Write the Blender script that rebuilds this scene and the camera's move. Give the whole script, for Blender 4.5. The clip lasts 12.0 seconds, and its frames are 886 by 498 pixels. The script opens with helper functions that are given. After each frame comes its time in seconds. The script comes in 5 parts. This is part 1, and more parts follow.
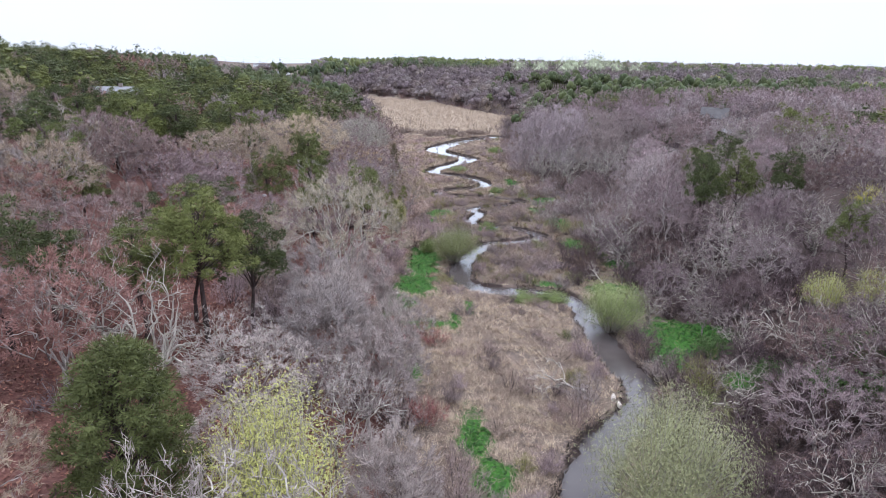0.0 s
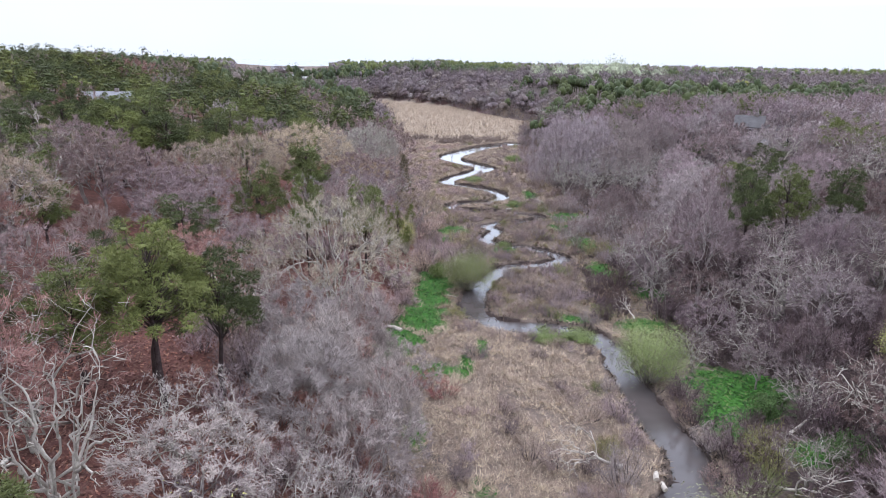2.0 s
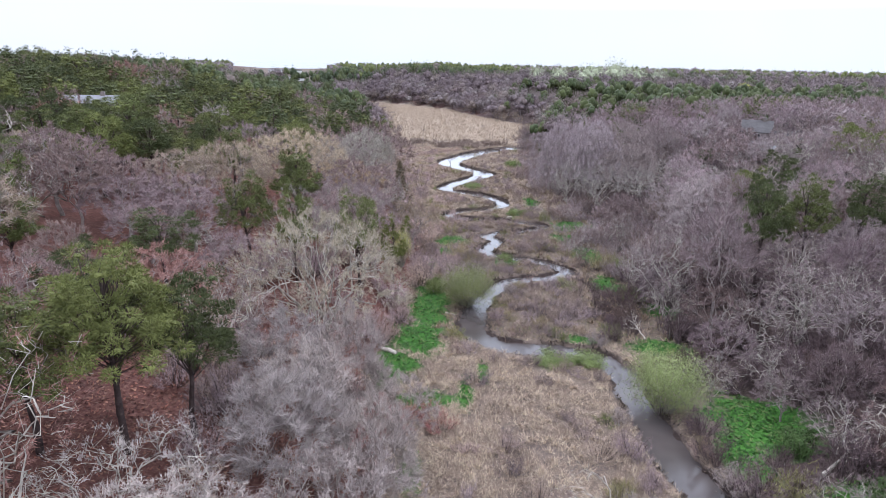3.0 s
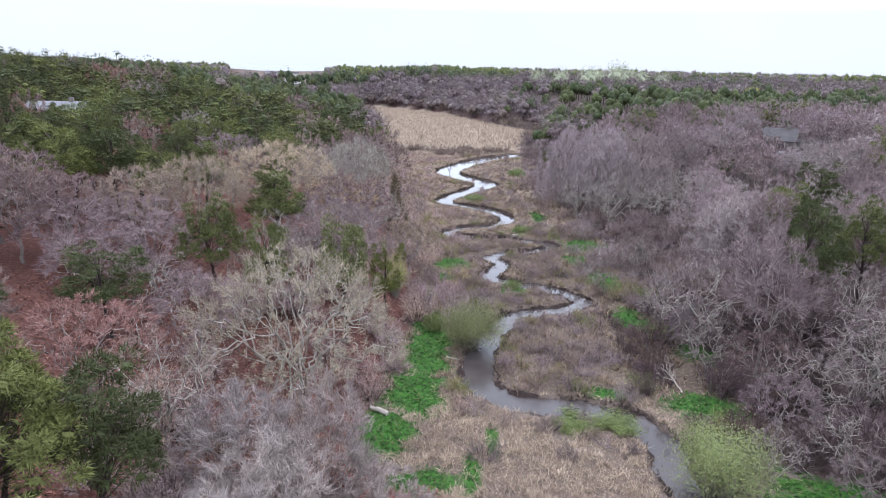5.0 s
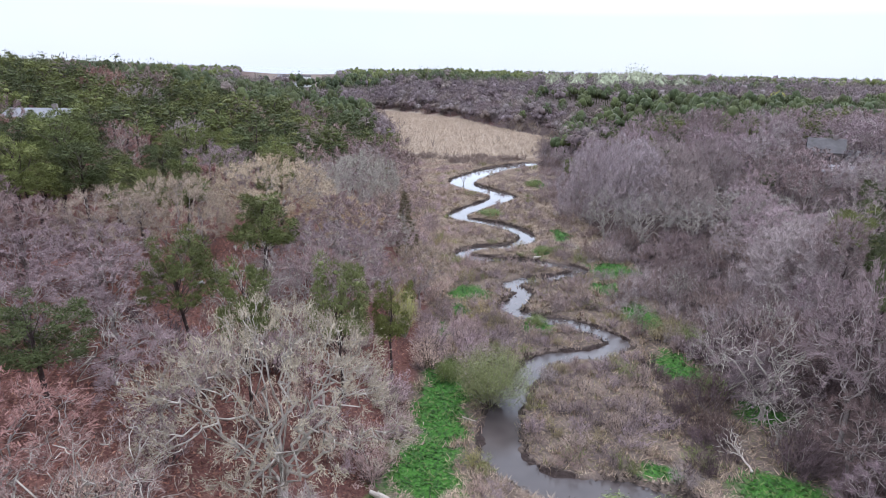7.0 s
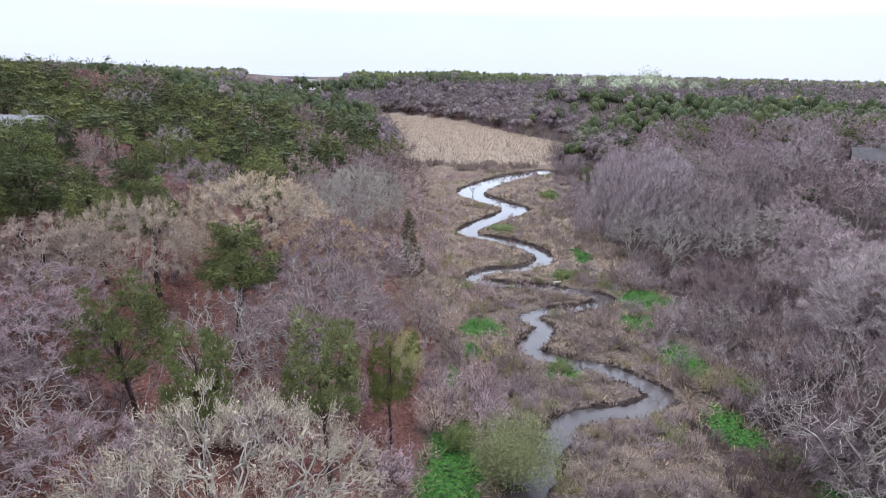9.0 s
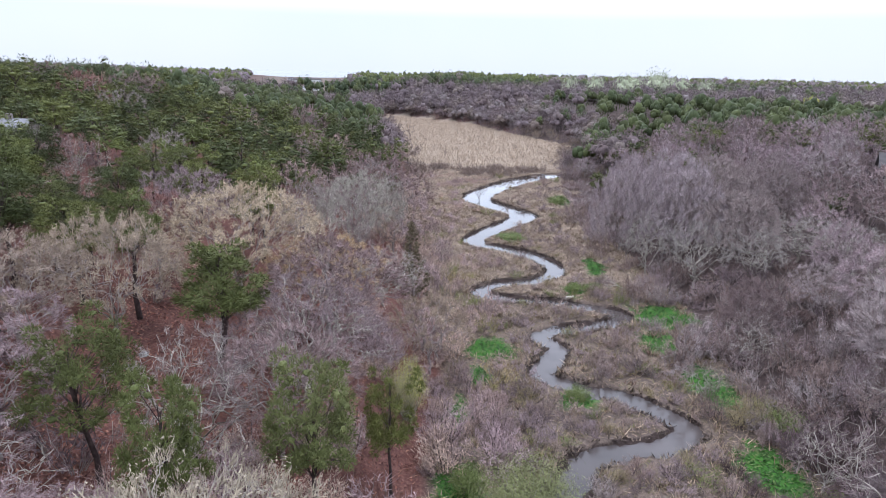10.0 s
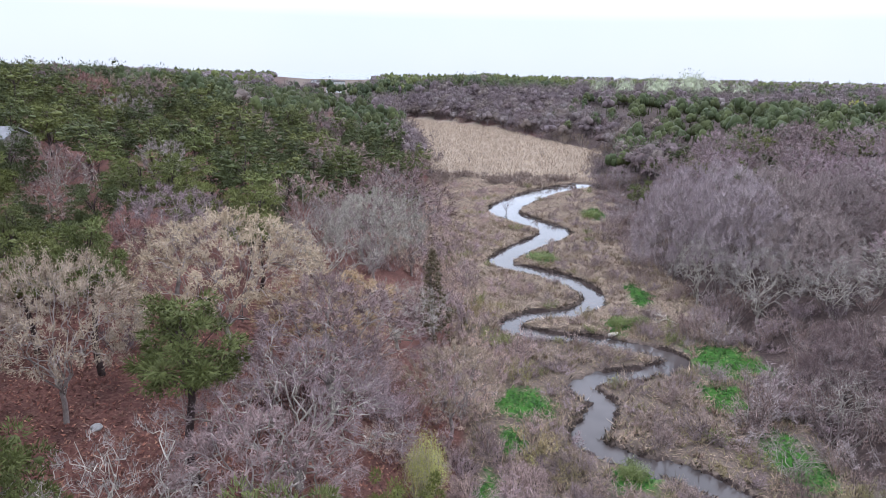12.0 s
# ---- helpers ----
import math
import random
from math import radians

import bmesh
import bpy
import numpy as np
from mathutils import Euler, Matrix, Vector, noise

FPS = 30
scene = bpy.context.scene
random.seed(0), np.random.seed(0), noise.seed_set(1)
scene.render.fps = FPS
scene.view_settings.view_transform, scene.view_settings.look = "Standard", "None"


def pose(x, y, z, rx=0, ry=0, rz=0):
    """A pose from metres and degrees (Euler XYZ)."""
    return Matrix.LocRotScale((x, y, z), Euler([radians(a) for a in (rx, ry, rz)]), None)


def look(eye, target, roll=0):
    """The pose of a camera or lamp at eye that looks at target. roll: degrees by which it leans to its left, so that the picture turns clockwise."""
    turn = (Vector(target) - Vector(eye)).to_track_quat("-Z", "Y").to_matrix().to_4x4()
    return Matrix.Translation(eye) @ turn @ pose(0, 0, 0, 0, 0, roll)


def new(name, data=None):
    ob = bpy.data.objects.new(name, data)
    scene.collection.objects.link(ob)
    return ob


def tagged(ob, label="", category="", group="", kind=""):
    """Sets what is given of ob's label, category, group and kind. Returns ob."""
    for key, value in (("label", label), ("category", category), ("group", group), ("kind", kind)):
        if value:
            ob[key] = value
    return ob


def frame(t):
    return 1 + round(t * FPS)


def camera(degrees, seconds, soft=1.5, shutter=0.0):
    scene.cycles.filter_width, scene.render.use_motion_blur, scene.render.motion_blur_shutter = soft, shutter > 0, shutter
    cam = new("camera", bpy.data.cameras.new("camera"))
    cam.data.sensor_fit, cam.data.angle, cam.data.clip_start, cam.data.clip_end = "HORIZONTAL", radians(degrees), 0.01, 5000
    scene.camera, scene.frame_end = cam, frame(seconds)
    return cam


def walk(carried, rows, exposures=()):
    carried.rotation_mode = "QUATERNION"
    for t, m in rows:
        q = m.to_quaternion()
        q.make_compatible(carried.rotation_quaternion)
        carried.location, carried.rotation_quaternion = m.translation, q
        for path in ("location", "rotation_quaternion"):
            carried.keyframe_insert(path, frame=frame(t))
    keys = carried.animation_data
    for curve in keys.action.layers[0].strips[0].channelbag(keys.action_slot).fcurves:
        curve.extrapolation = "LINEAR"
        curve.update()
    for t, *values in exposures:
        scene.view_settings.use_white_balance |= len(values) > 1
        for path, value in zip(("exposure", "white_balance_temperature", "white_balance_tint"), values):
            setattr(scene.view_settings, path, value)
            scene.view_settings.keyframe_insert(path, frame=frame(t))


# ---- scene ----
cam = camera(67.6, 12.0, 0.5)
METRES, EYE, TILT, LEAN, TURN = 70.0, 30.4, -16.3, -1.0, 0.0
ROWS = [
    (0.0, 0.0, 0.0, 0.0, 0.0, 0.0, -0.0),
    (0.5, 0.0038, 0.0355, 0.0107, -0.09, 0.02, -0.02),
    (1.0, 0.0065, 0.0721, 0.0219, -0.16, 0.08, -0.02),
    (1.5, 0.0078, 0.1081, 0.0331, 0.61, 0.21, -0.25),
    (2.0, 0.0091, 0.148, 0.0454, 1.41, 0.24, -0.5),
    (2.5, 0.0088, 0.1882, 0.0575, 1.36, 0.26, -0.54),
    (3.0, 0.0082, 0.221, 0.0681, 1.27, 0.43, -0.51),
    (5.0, 0.0008, 0.386, 0.1174, 1.12, 0.65, -0.51),
    (5.5, -0.0017, 0.426, 0.1298, 1.1, 0.72, -0.51),
    (6.0, -0.0044, 0.4663, 0.1422, 1.11, 0.78, -0.55),
    (6.5, -0.0072, 0.5068, 0.1547, 1.58, 0.84, -0.7),
    (7.0, -0.0097, 0.5472, 0.1672, 2.09, 0.89, -0.85),
    (9.0, -0.0218, 0.7107, 0.2161, 2.63, 1.07, -1.01),
    (9.5, -0.0252, 0.7517, 0.2285, 2.94, 1.1, -1.12),
    (10.0, -0.0282, 0.7923, 0.2411, 3.01, 1.13, -1.13),
    (10.5, -0.032, 0.8333, 0.2534, 3.22, 1.16, -1.2),
    (11.0, -0.0355, 0.8741, 0.2658, 3.76, 1.19, -1.35),
    (11.5, -0.0391, 0.9145, 0.278, 4.36, 1.22, -1.51),
    (12.0, -0.0426, 0.9547, 0.2903, 4.94, 1.24, -1.67),
]
walk(cam, [(t, pose(0, 0, EYE, TILT, LEAN, TURN) @ pose(METRES * x, METRES * y, METRES * z, 90 + pitch, roll, yaw)) for t, x, y, z, yaw, pitch, roll in ROWS], [(0, 0.09, 5700, 18.5), (6, 0.02, 5680, 18.5), (12, -0.04, 5660, 18.5)])

# ---- world and light: a bright overcast sky ----
world = bpy.data.worlds.new("overcast_sky")
scene.world = world
world.use_nodes = True
wn, wl = world.node_tree.nodes, world.node_tree.links
wn.clear()
SUN_EL, SUN_AZ = 74.0, 340.0
sky = wn.new("ShaderNodeTexSky")
sky.sky_type, sky.sun_disc = "NISHITA", False
sky.sun_elevation, sky.sun_rotation = radians(SUN_EL), radians(SUN_AZ)
sky_gain = wn.new("ShaderNodeMixRGB")
sky_gain.blend_type = "MULTIPLY"
sky_gain.inputs[0].default_value = 1.0
sky_gain.inputs[2].default_value = (0.10, 0.10, 0.10, 1)
cloud_map = wn.new("ShaderNodeTexCoord")
cloud_noise = wn.new("ShaderNodeTexNoise")
cloud_noise.inputs["Scale"].default_value = 2.2
cloud_noise.inputs["Detail"].default_value = 4.0
cloud_ramp = wn.new("ShaderNodeValToRGB")
cloud_ramp.color_ramp.elements[0].position, cloud_ramp.color_ramp.elements[0].color = 0.3, (0.93, 1.0, 1.01, 1)
cloud_ramp.color_ramp.elements[1].position, cloud_ramp.color_ramp.elements[1].color = 0.7, (1.02, 1.05, 1.05, 1)
cloud_mix = wn.new("ShaderNodeMixRGB")
cloud_mix.inputs[0].default_value = 0.88
# an overcast sky is brighter overhead than at the horizon
cloud_split = wn.new("ShaderNodeSeparateXYZ")
cloud_height = wn.new("ShaderNodeValToRGB")
for pos, val in ((0.07, 0.53), (0.15, 1.12), (0.35, 1.08), (0.6, 0.86), (1.0, 0.86)):
    el = cloud_height.color_ramp.elements.new(pos)
    el.color = (val, val, val, 1)
cloud_height.color_ramp.elements[0].color = (0.52, 0.52, 0.52, 1)
cloud_gain = wn.new("ShaderNodeMath")
cloud_gain.operation = "MULTIPLY"
cloud_gain.inputs[1].default_value = 2.0
backgr = wn.new("ShaderNodeBackground")
backgr.inputs[1].default_value = 1.0
wout = wn.new("ShaderNodeOutputWorld")
wl.new(sky.outputs[0], sky_gain.inputs[1])
wl.new(cloud_map.outputs["Generated"], cloud_noise.inputs["Vector"])
wl.new(cloud_noise.outputs["Fac"], cloud_ramp.inputs[0])
wl.new(sky_gain.outputs[0], cloud_mix.inputs[1])
wl.new(cloud_ramp.outputs[0], cloud_mix.inputs[2])
wl.new(cloud_map.outputs["Generated"], cloud_split.inputs[0])
wl.new(cloud_split.outputs["Z"], cloud_height.inputs[0])
wl.new(cloud_height.outputs[0], cloud_gain.inputs[0])
wl.new(cloud_gain.outputs[0], backgr.inputs[1])
wl.new(cloud_mix.outputs[0], backgr.inputs[0])
wl.new(backgr.outputs[0], wout.inputs[0])

sun = new("sun", bpy.data.lights.new("sun", "SUN"))
sun.data.energy, sun.data.angle, sun.data.color = 1.6, radians(30), (1.0, 0.97, 0.93)
sun.matrix_world = look((0, 0, 80), (0.0 + 80 / math.tan(radians(SUN_EL)) * math.sin(radians(SUN_AZ + 180)), 80 / math.tan(radians(SUN_EL)) * math.cos(radians(SUN_AZ + 180)), 0))


# ---- materials ----
def shader(name, rough=0.9, spec=0.2):
    mat = bpy.data.materials.new(name)
    mat.use_nodes = True
    nt = mat.node_tree
    bsdf = nt.nodes["Principled BSDF"]
    bsdf.inputs["Roughness"].default_value = rough
    bsdf.inputs["Specular IOR Level"].default_value = spec
    return mat, nt, bsdf


def noise_node(nt, scale, detail=3.0, rough=0.6, coords="Object"):
    tc = nt.nodes.new("ShaderNodeTexCoord")
    n = nt.nodes.new("ShaderNodeTexNoise")
    n.inputs["Scale"].default_value, n.inputs["Detail"].default_value, n.inputs["Roughness"].default_value = scale, detail, rough
    nt.links.new(tc.outputs[coords], n.inputs["Vector"])
    return n.outputs["Fac"]


def ramp(nt, fac, stops):
    r = nt.nodes.new("ShaderNodeValToRGB")
    els = r.color_ramp.elements
    while len(els) < len(stops):
        els.new(0.5)
    for e, (p, c) in zip(els, stops):
        e.position, e.color = p, (*c, 1)
    nt.links.new(fac, r.inputs[0])
    return r.outputs[0]


def mix(nt, fac, a, b, mode="MIX"):
    m = nt.nodes.new("ShaderNodeMixRGB")
    m.blend_type = mode
    for i, v in ((0, fac), (1, a), (2, b)):
        if isinstance(v, (int, float)):
            m.inputs[i].default_value = v
        elif isinstance(v, tuple):
            m.inputs[i].default_value = (*v, 1)
        else:
            nt.links.new(v, m.inputs[i])
    return m.outputs[0]


def math_node(nt, op, a, b):
    m = nt.nodes.new("ShaderNodeMath")
    m.operation = op
    for i, v in ((0, a), (1, b)):
        if isinstance(v, (int, float)):
            m.inputs[i].default_value = v
        else:
            nt.links.new(v, m.inputs[i])
    return m.outputs[0]


def bump(nt, bsdf, height, strength=0.5, dist=0.05):
    b = nt.nodes.new("ShaderNodeBump")
    b.inputs["Strength"].default_value, b.inputs["Distance"].default_value = strength, dist
    nt.links.new(height, b.inputs["Height"])
    nt.links.new(b.outputs[0], bsdf.inputs["Normal"])


def grainy(name, stops, scale, rough=0.9, relief=0.4, spec=0.2, coords="Object"):
    """A rough surface with colours from a noise of that scale, and a finer grain over it."""
    mat, nt, bsdf = shader(name, rough, spec)
    coarse = noise_node(nt, scale, 4, 0.6, coords)
    fine = noise_node(nt, scale * 7, 2, 0.6, coords)
    col = mix(nt, 0.35, ramp(nt, coarse, stops), ramp(nt, fine, [(0.3, (0.35, 0.35, 0.35)), (0.7, (1, 1, 1))]), "MULTIPLY")
    nt.links.new(col, bsdf.inputs["Base Color"])
    if relief:
        bump(nt, bsdf, fine, relief, 0.03)
    return mat


def tinted(name, rough=0.9, spread=0.35, scale=0.35, joined=False):
    """A fine-grained surface whose hue is the colour of the plant that carries it, varied from island to island."""
    mat, nt, bsdf = shader(name, rough, 0.15)
    info = nt.nodes.new("ShaderNodeObjectInfo")
    hue = nt.nodes.new("ShaderNodeAttribute")
    hue.attribute_name = "hue"
    geo = nt.nodes.new("ShaderNodeNewGeometry")
    isl = ramp(nt, geo.outputs["Random Per Island"], [(0.0, (1 - spread,) * 3), (1.0, (1 + spread, 1 + spread * 0.95, 1 + spread * 0.85))])
    clump = ramp(nt, noise_node(nt, scale, 2), [(0.3, (0.78, 0.76, 0.76)), (0.7, (1.15, 1.15, 1.1))])
    own = ramp(nt, info.outputs["Random"], [(0.0, (0.88, 0.86, 0.86)), (0.5, (1.0, 0.98, 0.96)), (1.0, (1.1, 1.1, 1.08))])
    col = mix(nt, 1.0, mix(nt, 1.0, mix(nt, 1.0, hue.outputs["Color"] if joined else info.outputs["Color"], isl, "MULTIPLY"), clump, "MULTIPLY"), own, "MULTIPLY")
    nt.links.new(col, bsdf.inputs["Base Color"])
    return mat


M_TWIG = tinted("twigs", 0.9, 0.18)
M_LEAF = tinted("needles_and_leaves", 0.65, 0.2, 0.5)
M_TWIG_J = tinted("twigs_joined", 0.9, 0.18, joined=True)
M_LEAF_J = tinted("needles_joined", 0.65, 0.2, 0.5, True)
M_BARK = grainy("grey_bark", [(0.25, (0.19, 0.155, 0.14)), (0.55, (0.36, 0.31, 0.28)), (0.8, (0.54, 0.49, 0.43))], 1.6)
M_BROWNBARK = grainy("brown_stems", [(0.25, (0.06, 0.046, 0.044)), (0.55, (0.13, 0.10, 0.096)), (0.8, (0.24, 0.20, 0.19))], 1.6)
M_PALE = grainy("lichened_bark", [(0.25, (0.22, 0.185, 0.16)), (0.5, (0.42, 0.375, 0.32)), (0.8, (0.60, 0.56, 0.47))], 1.3)
M_PINEBARK = grainy("pine_bark", [(0.3, (0.035, 0.024, 0.022)), (0.6, (0.085, 0.06, 0.055)), (0.85, (0.16, 0.12, 0.11))], 2.0)
M_DRIFT = grainy("bleached_wood", [(0.25, (0.40, 0.34, 0.29)), (0.6, (0.62, 0.56, 0.48)), (0.85, (0.75, 0.71, 0.64))], 2.0)
M_ROOF = grainy("grey_shingles", [(0.3, (0.085, 0.078, 0.076)), (0.7, (0.14, 0.13, 0.13))], 1.0)
M_ROOFPALE = grainy("pale_weathered_roof", [(0.3, (0.20, 0.20, 0.205)), (0.7, (0.29, 0.29, 0.30))], 0.6)
M_WALL = grainy("weathered_shingle_wall", [(0.3, (0.16, 0.13, 0.12)), (0.7, (0.30, 0.26, 0.24))], 1.2)
M_WHITE = grainy("white_paint", [(0.3, (0.72, 0.72, 0.71)), (0.7, (0.82, 0.82, 0.81))], 1.0)
M_PANE, _nt, _b = shader("window_glass", 0.08, 0.5)
_b.inputs["Base Color"].default_value = (0.02, 0.025, 0.03, 1)
M_STONE = grainy("granite_boulder", [(0.3, (0.30, 0.29, 0.28)), (0.7, (0.5, 0.49, 0.47))], 1.5)


def water_material(name, base, scale, strength):
    mat, nt, bsdf = shader(name, 0.03, 0.5)
    bsdf.inputs["IOR"].default_value = 1.5
    col = ramp(nt, noise_node(nt, 0.12, 3), [(0.35, base), (0.7, tuple(1.9 * c for c in base))])
    nt.links.new(col, bsdf.inputs["Base Color"])
    bump(nt, bsdf, noise_node(nt, scale, 3), strength, 0.02)
    return mat


M_WATER = water_material("brown_stream_water", (0.052, 0.043, 0.040), 2.0, 0.05)
M_SEA = water_material("pale_sea", (0.10, 0.16, 0.19), 0.02, 0.1)


def ground_material():
    mat, nt, bsdf = shader("ground", 0.95, 0.1)

    def mask(name):
        a = nt.nodes.new("ShaderNodeAttribute")
        a.attribute_name = name
        return a.outputs["Fac"]

    def soft(name, scale, amount):
        """The mask with an edge broken up by noise."""
        n = noise_node(nt, scale, 4, 0.65)
        s = math_node(nt, "ADD", mask(name), math_node(nt, "MULTIPLY", math_node(nt, "SUBTRACT", n, 0.5), amount))
        r = nt.nodes.new("ShaderNodeMapRange")
        r.inputs["From Min"].default_value, r.inputs["From Max"].default_value = 0.38, 0.62
        nt.links.new(s, r.inputs["Value"])
        return r.outputs[0]

    fine = noise_node(nt, 3.2, 5, 0.75)
    mid = noise_node(nt, 0.35, 4, 0.65)
    marsh = mix(nt, 0.5, ramp(nt, mid, [(0.3, (0.085, 0.063, 0.053)), (0.5, (0.155, 0.117, 0.096)), (0.7, (0.24, 0.187, 0.14))]),
                ramp(nt, fine, [(0.3, (0.04, 0.031, 0.028)), (0.5, (0.15, 0.117, 0.098)), (0.68, (0.32, 0.26, 0.205))]))
    litter = mix(nt, 0.55, ramp(nt, mid, [(0.3, (0.075, 0.036, 0.032)), (0.55, (0.165, 0.066, 0.052)), (0.75, (0.21, 0.10, 0.076))]),
                 ramp(nt, fine, [(0.3, (0.035, 0.022, 0.02)), (0.5, (0.13, 0.07, 0.058)), (0.7, (0.29, 0.18, 0.14))]))
    scrub = mix(nt, 0.5, ramp(nt, mid, [(0.3, (0.045, 0.033, 0.03)), (0.55, (0.08, 0.056, 0.05)), (0.75, (0.12, 0.09, 0.075))]), ramp(nt, fine, [(0.3, (0.02, 0.016, 0.015)), (0.5, (0.075, 0.055, 0.05)), (0.7, (0.17, 0.135, 0.12))]))
    litter = mix(nt, mask("scrub"), litter, scrub)
    reed = mix(nt, 0.45, ramp(nt, noise_node(nt, 0.06, 4, 0.6), [(0.3, (0.23, 0.18, 0.14)), (0.55, (0.34, 0.275, 0.215)), (0.75, (0.42, 0.35, 0.28))]),
               ramp(nt, fine, [(0.3, (0.20, 0.15, 0.11)), (0.7, (0.50, 0.41, 0.31))]))
    green = ramp(nt, fine, [(0.3, (0.032, 0.075, 0.018)), (0.5, (0.055, 0.155, 0.026)), (0.7, (0.11, 0.21, 0.05))])
    peat = ramp(nt, fine, [(0.3, (0.022, 0.016, 0.014)), (0.55, (0.055, 0.040, 0.035)), (0.75, (0.11, 0.085, 0.075))])
    far = ramp(nt, noise_node(nt, 0.02, 5, 0.7), [(0.3, (0.05, 0.06, 0.035)), (0.5, (0.11, 0.085, 0.075)), (0.7, (0.17, 0.13, 0.12))])
    col = mix(nt, soft("litter", 0.3, 0.5), marsh, litter)
    col = mix(nt, soft("reed", 0.12, 0.4), col, reed)
    col = mix(nt, mask("far"), col, far)
    col = mix(nt, soft("green", 0.9, 0.75), col, green)
    col = mix(nt, soft("mud", 1.4, 0.7), col, peat)
    nt.links.new(col, bsdf.inputs["Base Color"])
    bump(nt, bsdf, fine, 0.8, 0.12)
    return mat


M_GROUND = ground_material()


# ---- the lie of the land ----
def smooth(t):
    t = np.clip(t, 0, 1)
    return t * t * (3 - 2 * t)


EDGE_Y = [0, 50, 80, 100, 120, 140, 180, 220, 260, 285, 310, 345, 385, 450, 475, 510, 530, 600]
EDGE_L = [-3, -3.5, -7.5, -5, -5, -7, -14, -22, -24, -26, -32, -40, -47, -57, -61, -66, -72, -80]
EDGE_R = [22, 25, 30, 27, 26, 27, 24, 24, 27, 26, 31, 38, 20, -4, -25, -60, -76, -95]
STREAM = [(9, -62), (3, -48), (10, -36), (14, -24), (7, -12), (1, -2), (2, 9), (6, 20), (9, 33), (11.1, 41.5), (13.8, 47.5), (18.5, 53), (19.6, 58), (18.7, 62.5), (18.4, 67), (18.1, 72), (18.1, 78),
          (16.5, 81.7), (13, 83.3), (8.3, 84), (5.2, 85.2), (3.3, 87.8), (2.9, 91.7), (3.8, 97), (5.8, 102), (8, 106.6), (11.5, 108.5),
          (15, 109.5), (17.6, 112.2), (15.4, 115.8), (12.5, 118.2), (8.2, 120), (5.5, 122.7), (7, 126.2), (7.8, 129.5), (6.1, 132.3),
          (8.5, 135), (12.9, 136.8), (17.2, 139.8), (16.5, 142.4), (9.6, 145.2), (3, 146), (-1, 148.5), (1.8, 152.6), (7.1, 154.6),
          (11, 160.5), (8.4, 168.4), (3.5, 172.7), (-2.4, 177), (1, 186.3), (8.4, 201), (2.7, 210.7), (-2, 222), (6.7, 243.7), (14, 254), (22, 262)]


def spline(points, n):
    p = np.array([points[0], *points, points[-1]], float)
    out = []
    for i in range(1, len(p) - 2):
        for t in np.linspace(0, 1, n, endpoint=False):
            a, b, c, d = p[i - 1:i + 3]
            out.append(0.5 * (2 * b + (c - a) * t + (2 * a - 5 * b + 4 * c - d) * t * t + (3 * b - a - 3 * c + d) * t ** 3))
    return np.array(out)


LINE = spline(STREAM, 8)


def stream_width(y):
    return np.interp(y, [20, 50, 75, 90, 105, 140, 155, 180, 205, 230, 260], [3.6, 3.6, 2.8, 3.2, 2.5, 2.4, 2.7, 4.2, 6.2, 7.5, 7.0])


def stream_distance(x, y):
    """Metres from the stream's near bank line: negative in the water."""
    d = np.full(x.shape, 1e9)
    near = (y > -75) & (y < 275) & (x > -20) & (x < 40)
    px, py = x[near], y[near]
    best, w = np.full(px.shape, 1e9), np.zeros(px.shape)
    for cx, cy in LINE:
        r = (px - cx) ** 2 + (py - cy) ** 2
        m = r < best
        best[m], w[m] = r[m], stream_width(cy)
    d[near] = np.sqrt(best) - w / 2
    return d


def lumps(x, y, s, seed=0):
    """A cheap smooth unevenness between -1 and 1."""
    a = np.sin(x / s * 1.3 + seed) * np.cos(y / s * 1.1 + 2.1 * seed) + 0.6 * np.sin((x + y) / s * 2.3 + seed * 1.7) + 0.4 * np.cos((x * 0.7 - y) / s * 4.1 + seed)
    return a / 2


def hill(x, y):
    """Height of the land, without the stream's cut."""
    x, y = np.asarray(x, float), np.asarray(y, float)
    yy = np.clip(y, 0, 600)
    dl = np.interp(yy, EDGE_Y, EDGE_L) - x
    dr = x - np.interp(yy, EDGE_Y, EDGE_R)
    way = x / np.maximum(y, 50)
    left = 4 * smooth(dl / 8) + 4 * smooth(dl / 30) + 11.5 * smooth((dl - 20) / 90) * (1 - 0.55 * smooth((y - 420) / 250))
    left = left * (1 - 0.5 * smooth((way + 0.55) / 0.2) * smooth((y - 300) / 230))
    right = 4 * smooth(dr / 14) + 7.5 * smooth((dr - 6) / 55) + 1.0 * smooth((dr - 50) / 150)
    centre = (9 + 6.5 * np.exp(-((x + 35) / 85) ** 2)) * smooth((y - 455 + 0.35 * np.minimum(x, 60)) / 130) * smooth(np.maximum(dl, dr) / 30)
    left = left + 7 * np.exp(-((x + 330) / 85) ** 2 - ((y - 800) / 130) ** 2)
    land = np.maximum(np.maximum(left, right), centre) + 0.6 * lumps(x, y, 17) * smooth(np.maximum(dl, dr) / 12)
    gap = smooth((y - 640) / 120) * smooth((way + 0.335) / 0.03) * (1 - smooth((way + 0.225) / 0.07))
    land = land * (1 - gap) + 1.5 * gap
    land = land * (1 - 0.25 * smooth((y - 1100) / 500)) + 1.0 * smooth((y - 1000) / 600) * lumps(x, y, 300)
    shore = smooth((np.hypot(x, y) - 2000 - 350 * smooth((way - 0.1) / 0.4)) / 250)
    return 0.25 * (1 - shore) + land * (1 - shore) - 6 * shore + 0.12 * lumps(x, y, 2.3, 1.0) * (1 - shore)


